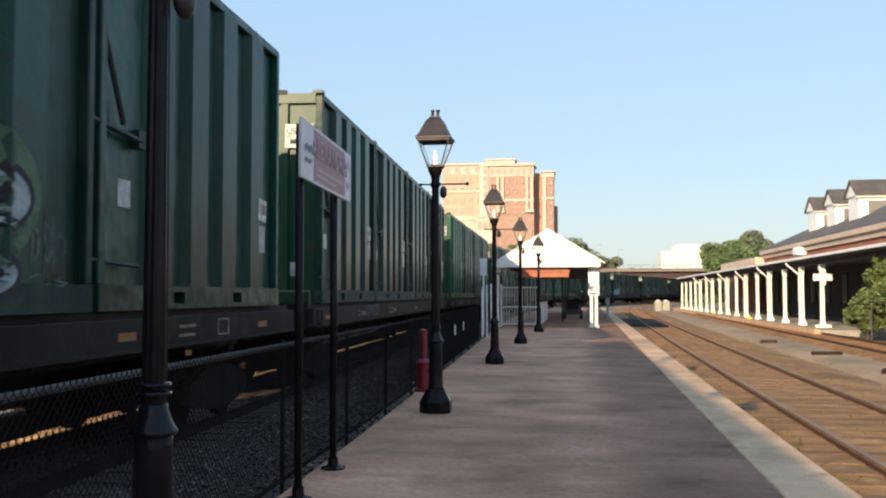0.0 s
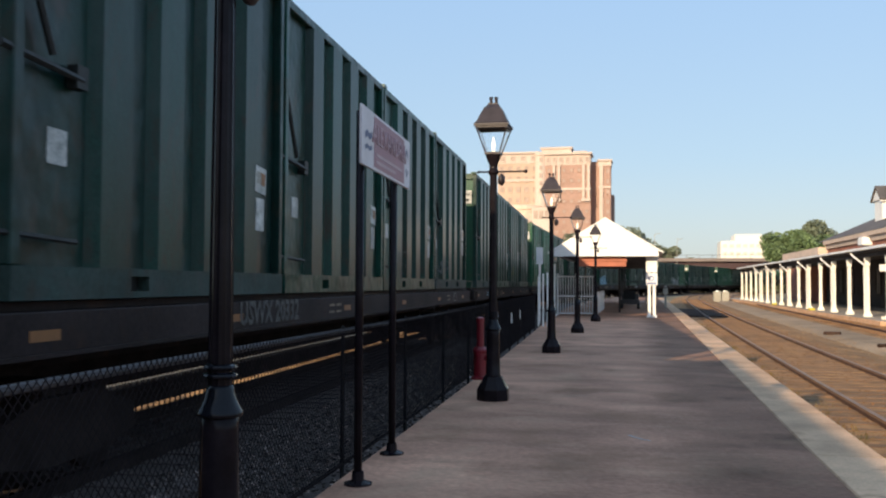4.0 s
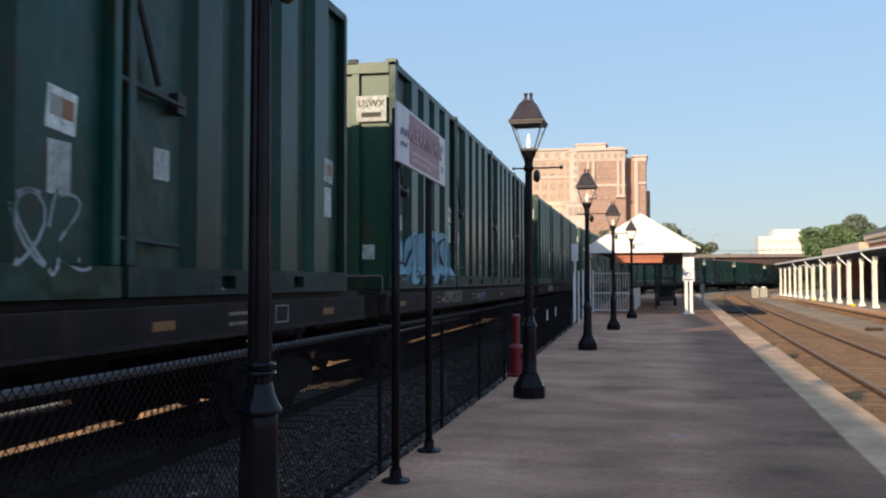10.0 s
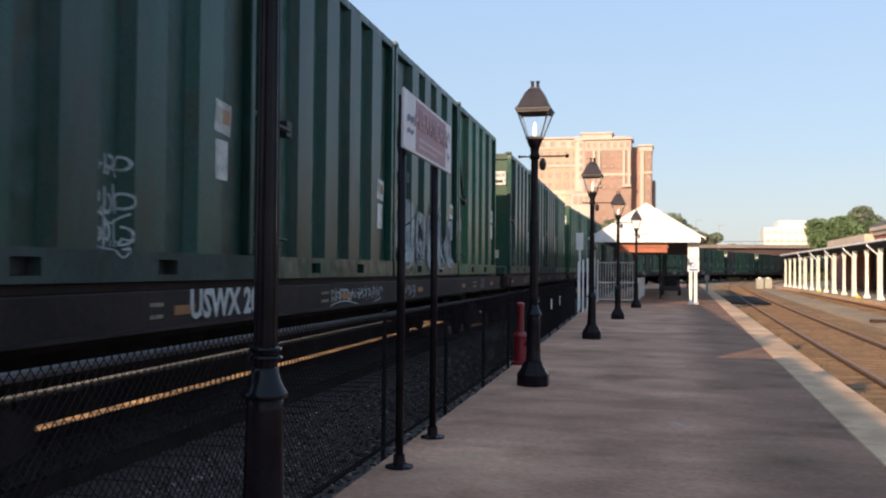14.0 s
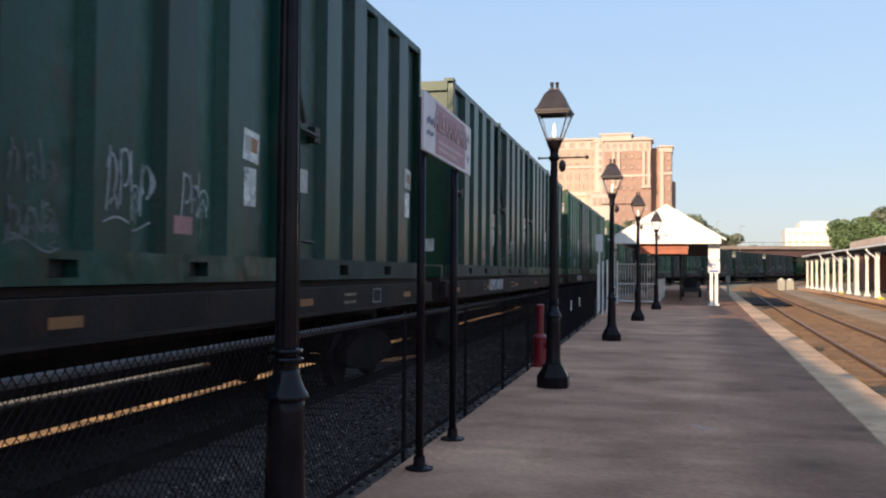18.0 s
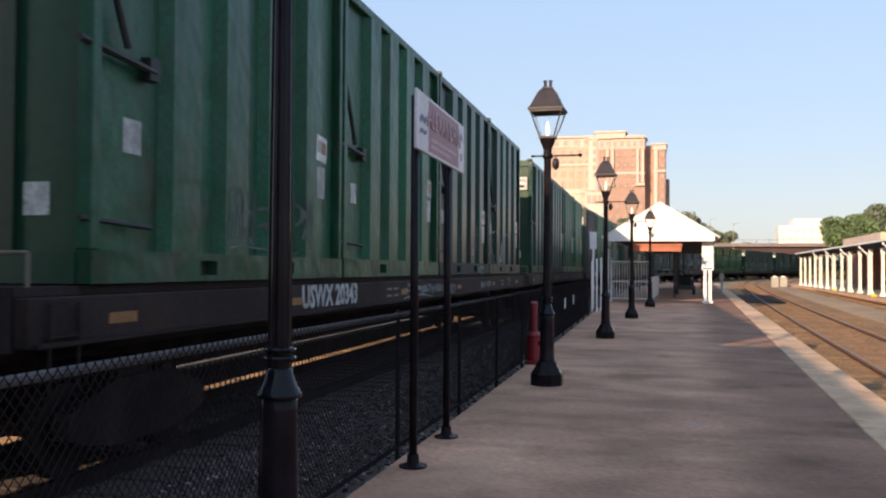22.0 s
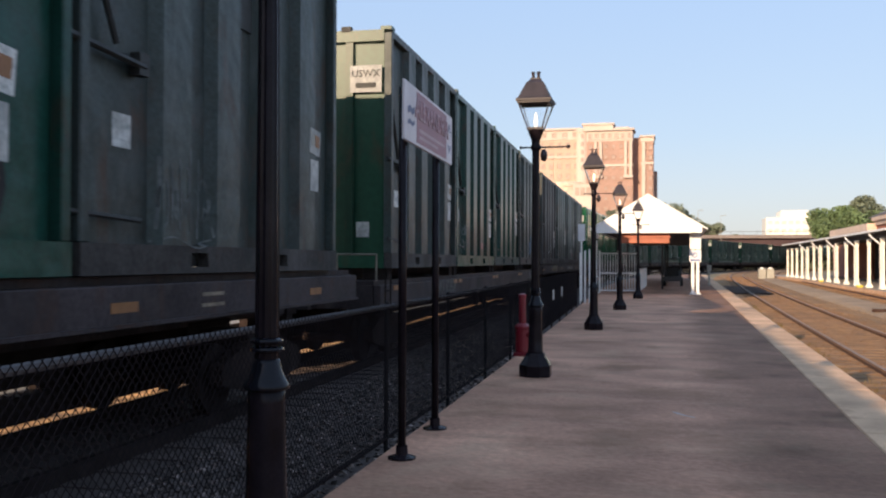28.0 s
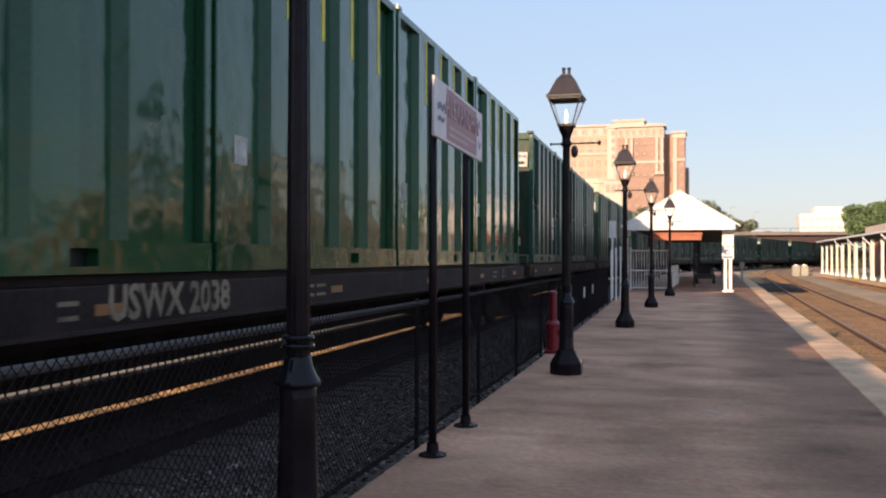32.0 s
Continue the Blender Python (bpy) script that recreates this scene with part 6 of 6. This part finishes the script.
MOVERS = []
for k in range(-3, 30):
    rng = random.Random(100 + k)
    car = copy_thing(low_proto if k == 18 else dusty_proto if k in (15, 16, 17, 19) else car_proto, car_pose(k, 0))
    MOVERS.append((car, k, Matrix()))
    if k in NUMBERS:
        ink = M_LETTER if k in (8, 9, 12, 13, 14, 15, 16) else M_TANMARK if k in (4, 5, 7, 11, 19, 20) else M_DIMMARK
        part("car_mark", letters("USWX " + NUMBERS[k], 0.40, ink, "car_mark", 0.004, 0.011), ink, car, "grimy faded reporting mark" if ink is M_DIMMARK else "tan faded reporting mark" if ink is M_TANMARK else "white reporting mark", at=pose(1.314, {4: 6.0, 15: 4.72, 18: 4.7, 20: 5.4}.get(k, 5.65), 0.92 if k == 18 else 1.135, 90, 0, 90))
    for kk, y0, y1, paint in SILL_TAGS:
        if kk == k:
            part("sprayed_tag", handstyle(rng, y0, 1.0, y1 - y0, 0.24, 0.024, flat), SPRAYS[paint], car, "sprayed scrawl", at=pose(1.3135, 0, 0))["kind"] = "stuff"
    for j in range(4):
        v = PAINTS[k][j] if k in PAINTS else rng.choice((0, 0, 1, 2, 1))
        v = 7 if (k, j) in DARKENED else v
        m = pose(0, j * 6.2 + rng.uniform(-0.02, 0.02) + (0.24 if (k, j) == (18, 3) else 0), DECK_Z)
        box = copy_thing(protos[v], car_pose(k, 0) @ m)
        MOVERS.append((box, k, m))
        for o in list(box.children):
            if (o.name.startswith("pink_label") and (k, j) not in PINK) or (o.name.startswith(("owner_placard", "notice_sheet")) and (k, j) in BARE):
                for q in (*o.children, o):
                    bpy.data.objects.remove(q)
            elif (k, j) == (7, 3) and o.name.startswith("owner_placard"):
                for q in o.children:
                    bpy.data.objects.remove(q)
                o["label"] = "plain white placard"
        if (k, j) == (0, 2):
            for cy, cz, ry, rz, lift, paint, what in ((4.3, 1.0, 0.8, 0.68, 0.0, 6, "mural_halo"), (4.3, 0.99, 0.7, 0.4, 0.003, 5, "mural_ground"), (4.3, 0.98, 0.63, 0.32, 0.006, 0, "mural_fill"),
                                                      (4.25, 0.34, 0.58, 0.28, 0.003, 5, "mural_ground"), (4.25, 0.34, 0.51, 0.2, 0.006, 0, "mural_fill")):
                part(what, disc(cy, cz, ry, rz, relief, lift, 0.05), SPRAYS[paint], box, {"mural_halo": "pale green sprayed halo", "mural_ground": "black sprayed outline", "mural_fill": "white sprayed fill"}[what])["kind"] = "stuff"
            part("mural_line", handstyle(random.Random(9), 3.9, 0.75, 0.75, 0.5, 0.045, lambda y, z: relief(y, z) + 0.009), SPRAYS[5], box, "black sprayed lines")["kind"] = "stuff"
        for kk, jj, *rest in TAGS:
            if (kk, jj) == (k, j):
                spray(box, k, j, *rest)
        for kk, jj, *rest in MURALS:
            if (kk, jj) == (k, j):
                mural(box, k, j, *rest)
        if k in (3, 10, 20) and v != 4 and rng.random() < 0.6:
            spray(box, k, j, 1.2, 2.4, 0.4, 1.0, "tag", 7)
        if (k, j) == (19, 0):
            for z in (0.68, 0.9, 1.2, 1.58, 1.82, 2.1):
                for x in (-0.22, 0.36):
                    part("sprayed_arc", Shape().add([(x + 0.28 * math.cos(a * math.pi / 8), 0.01, z + 0.1 * math.sin(a * math.pi / 8) + q) for q in (0, 0.024) for a in range(9)], [(i, i + 1, i + 10, i + 9) for i in range(8)]), SPRAYS[0], box, "white sprayed arc")
        if (k, j) == (2, 1):
            part("sprayed_letter", letters("R", 1.1, SPRAYS[0], "sprayed_letter"), SPRAYS[0], box, "white sprayed capital letter", at=pose(CW / 2 - 0.006, 5.26, 2.13, 90, 0, 90))
        if (k, j) == (2, 0):
            tag = scribble(rng, -0.6, 1.0, 0.7, 1.0, 4, 0.035)
            part("sprayed_tag", Shape().add([(y, 0.01, z) for x, y, z in tag.v], tag.f), SPRAYS[0], box, "white sprayed scrawl")["kind"] = "stuff"
for p in protos + [car_proto, dusty_proto, low_proto]:
    for o in (*p.children_recursive, p):
        bpy.data.objects.remove(o)

for s0, off, turn, size in ((31.0, 3.55, 8, 0.9), (38.5, 3.1, -20, 0.6), (24.0, 3.3, 70, 0.5)):
    x, y, h = right_line(s0, off)
    log = thing("scrap_timber", "old dark timber tie lying on the gravel", "timber", "discarded timbers", pose(x, y, -0.36, 0, 0, turn))
    part("beam", Shape().box(-size / 2, -0.12, -0.02, size / 2, 0.12, 0.1), M_TIMBER, log, bevel=0.015)
    part("end_plate", Shape().box(size / 2 + 0.001, -0.1, 0.0, size / 2 + 0.012, 0.1, 0.09), M_RAILSIDE, log)

# ---- platform edge slabs and ties
edge = thing("platform_edge", "pale concrete edge of the platform in slabs", "kerb", kind="structure")
slab_me = Shape().box(RIGHT_IN + 0.004, 0.006, -0.5, RIGHT_OUT, 2.99, 0.012).mesh("slab", M_STRIP, 0.012)
for i in range(-8, 37):
    bend = edge_x(3.0 * i + 3) - edge_x(3.0 * i)
    part("slab", slab_me, M_STRIP, edge, at=pose(edge_x(3.0 * i), 3.0 * i, 0, 0, 0, -math.degrees(math.atan(bend / 3))))

scuff = ribbon([(-0.18, 9.77), (-0.12, 9.66), (-0.05, 9.55), (0.03, 9.475)], 0.03)
part("chalk_scuff", Shape().add([(y, z, 0.004) for x, y, z in scuff.v], scuff.f), M_PAPER, bpy.data.objects["platform"], "short white chalk scuff")

tie_me = Shape().box(-1.3, -0.11, -0.42, 1.3, 0.11, -0.308).mesh("tie", M_TIE, 0.012)
s = -2.0
while s < 120:
    x, y, h = right_line(s)
    part("tie", tie_me, M_TIE, track_right, at=pose(x, y, 0, 0, 0, -math.degrees(h)))
    if s > 10:
        x, y, h = right_line(s, 6.05)
        part("tie", tie_me, M_TIE, track_far, at=pose(x, y, -0.01, 0, 0, -math.degrees(h)))
    s += 0.62
s = -4.0
ties = Shape()
while s < 90:
    x, y, h = left_line(s, -1.525)
    c, sn = math.cos(-h), math.sin(-h)
    b = Shape().box(-1.3, -0.11, -0.56, 1.3, 0.11, -0.485)
    ties.add([(x + px * c - py * sn, y + px * sn + py * c, pz) for px, py, pz in b.v], b.f)
    s += 0.6
# Ties share the bed's shade-darkened colour
tagged(part("tie_row", ties, M_SHADEBED, track_left), "wooden ties under the train in the shade-dark bed colour", kind="stuff")


def stones(name, label, line, o0, o1, s0, s1, z, count, size, material, seed):
    rng = random.Random(seed)
    sh = Shape()
    for _ in range(count):
        u = rng.random() ** 1.7
        x, y, _h = line(s0 + (s1 - s0) * u, rng.uniform(o0, o1))
        r = size * rng.uniform(0.5, 1.4)
        a = rng.uniform(0, 6.28)
        pts = [(math.cos(a + i * 2.09) * r, math.sin(a + i * 2.09) * r, -0.4 * r) for i in range(3)] + [(math.cos(a + 1 + i * 2.09) * r * 0.6, math.sin(a + 1 + i * 2.09) * r * 0.6, r * rng.uniform(0.3, 0.7)) for i in range(3)]
        sh.add([(x + p[0], y + p[1], z + p[2]) for p in pts], [(0, 1, 4), (0, 4, 3), (1, 2, 5), (1, 5, 4), (2, 0, 3), (2, 3, 5), (3, 4, 5)])
    me = bpy.data.meshes.new(name)
    me.from_pydata(sh.v, [], sh.f)
    me.materials.append(material)
    return tagged(new(name, me), label, "gravel", kind="stuff")


stones("ballast_stones", "dark crushed stone between fence and train", left_line, -0.2, 2.0, 1, 26, -0.505, 14000, 0.035, M_STONE, 3)
stones("trackside_stones", "rusty crushed stone along the right track", right_line, -1.65, 1.65, 3, 45, -0.316, 3500, 0.024, M_STONE2, 4)
stones("strip_stones", "pale gravel between the tracks", right_line, 1.7, 4.5, 6, 60, -0.38, 3500, 0.022, M_GRAVEL, 6)


def weeds(seed, count):
    """Low dry tufts along the foot of the platform's edge."""
    rng = random.Random(seed)
    sh = Shape()
    for _ in range(count):
        y = 5 + 40 * rng.random() ** 1.5
        x = RIGHT_OUT + edge_x(y) + 0.08 + 0.5 * rng.random() ** 2
        tall, wide = rng.uniform(0.04, 0.15), rng.uniform(0.05, 0.16)
        for _b in range(rng.randint(10, 20)):
            a, r = rng.uniform(0, 6.28), wide * rng.random()
            bx, by = x + r * math.cos(a), y + r * math.sin(a)
            tip = (bx + rng.gauss(0, 0.04), by + rng.gauss(0, 0.04), -0.34 + tall * rng.uniform(0.5, 1.2))
            sh.add([(bx - 0.006, by, -0.36), (bx + 0.006, by + 0.006, -0.36), tip], [(0, 1, 2)])
    me = bpy.data.meshes.new("dry_weeds")
    me.from_pydata(sh.v, [], sh.f)
    me.materials.append(M_STRAW)
    tagged(new("dry_weeds", me), "low dry brown weeds along the platform's edge", "weeds", kind="stuff")


weeds(12, 260)


def motions():
    times = [float(i) for i in range(33)]
    poses = {}
    for ob, k, m in MOVERS:
        rows = []
        for t in times:
            if (k, t) not in poses:
                poses[(k, t)] = car_pose(k, t)
            rows.append((t, poses[(k, t)] @ m))
        walk(ob, rows)


motions()
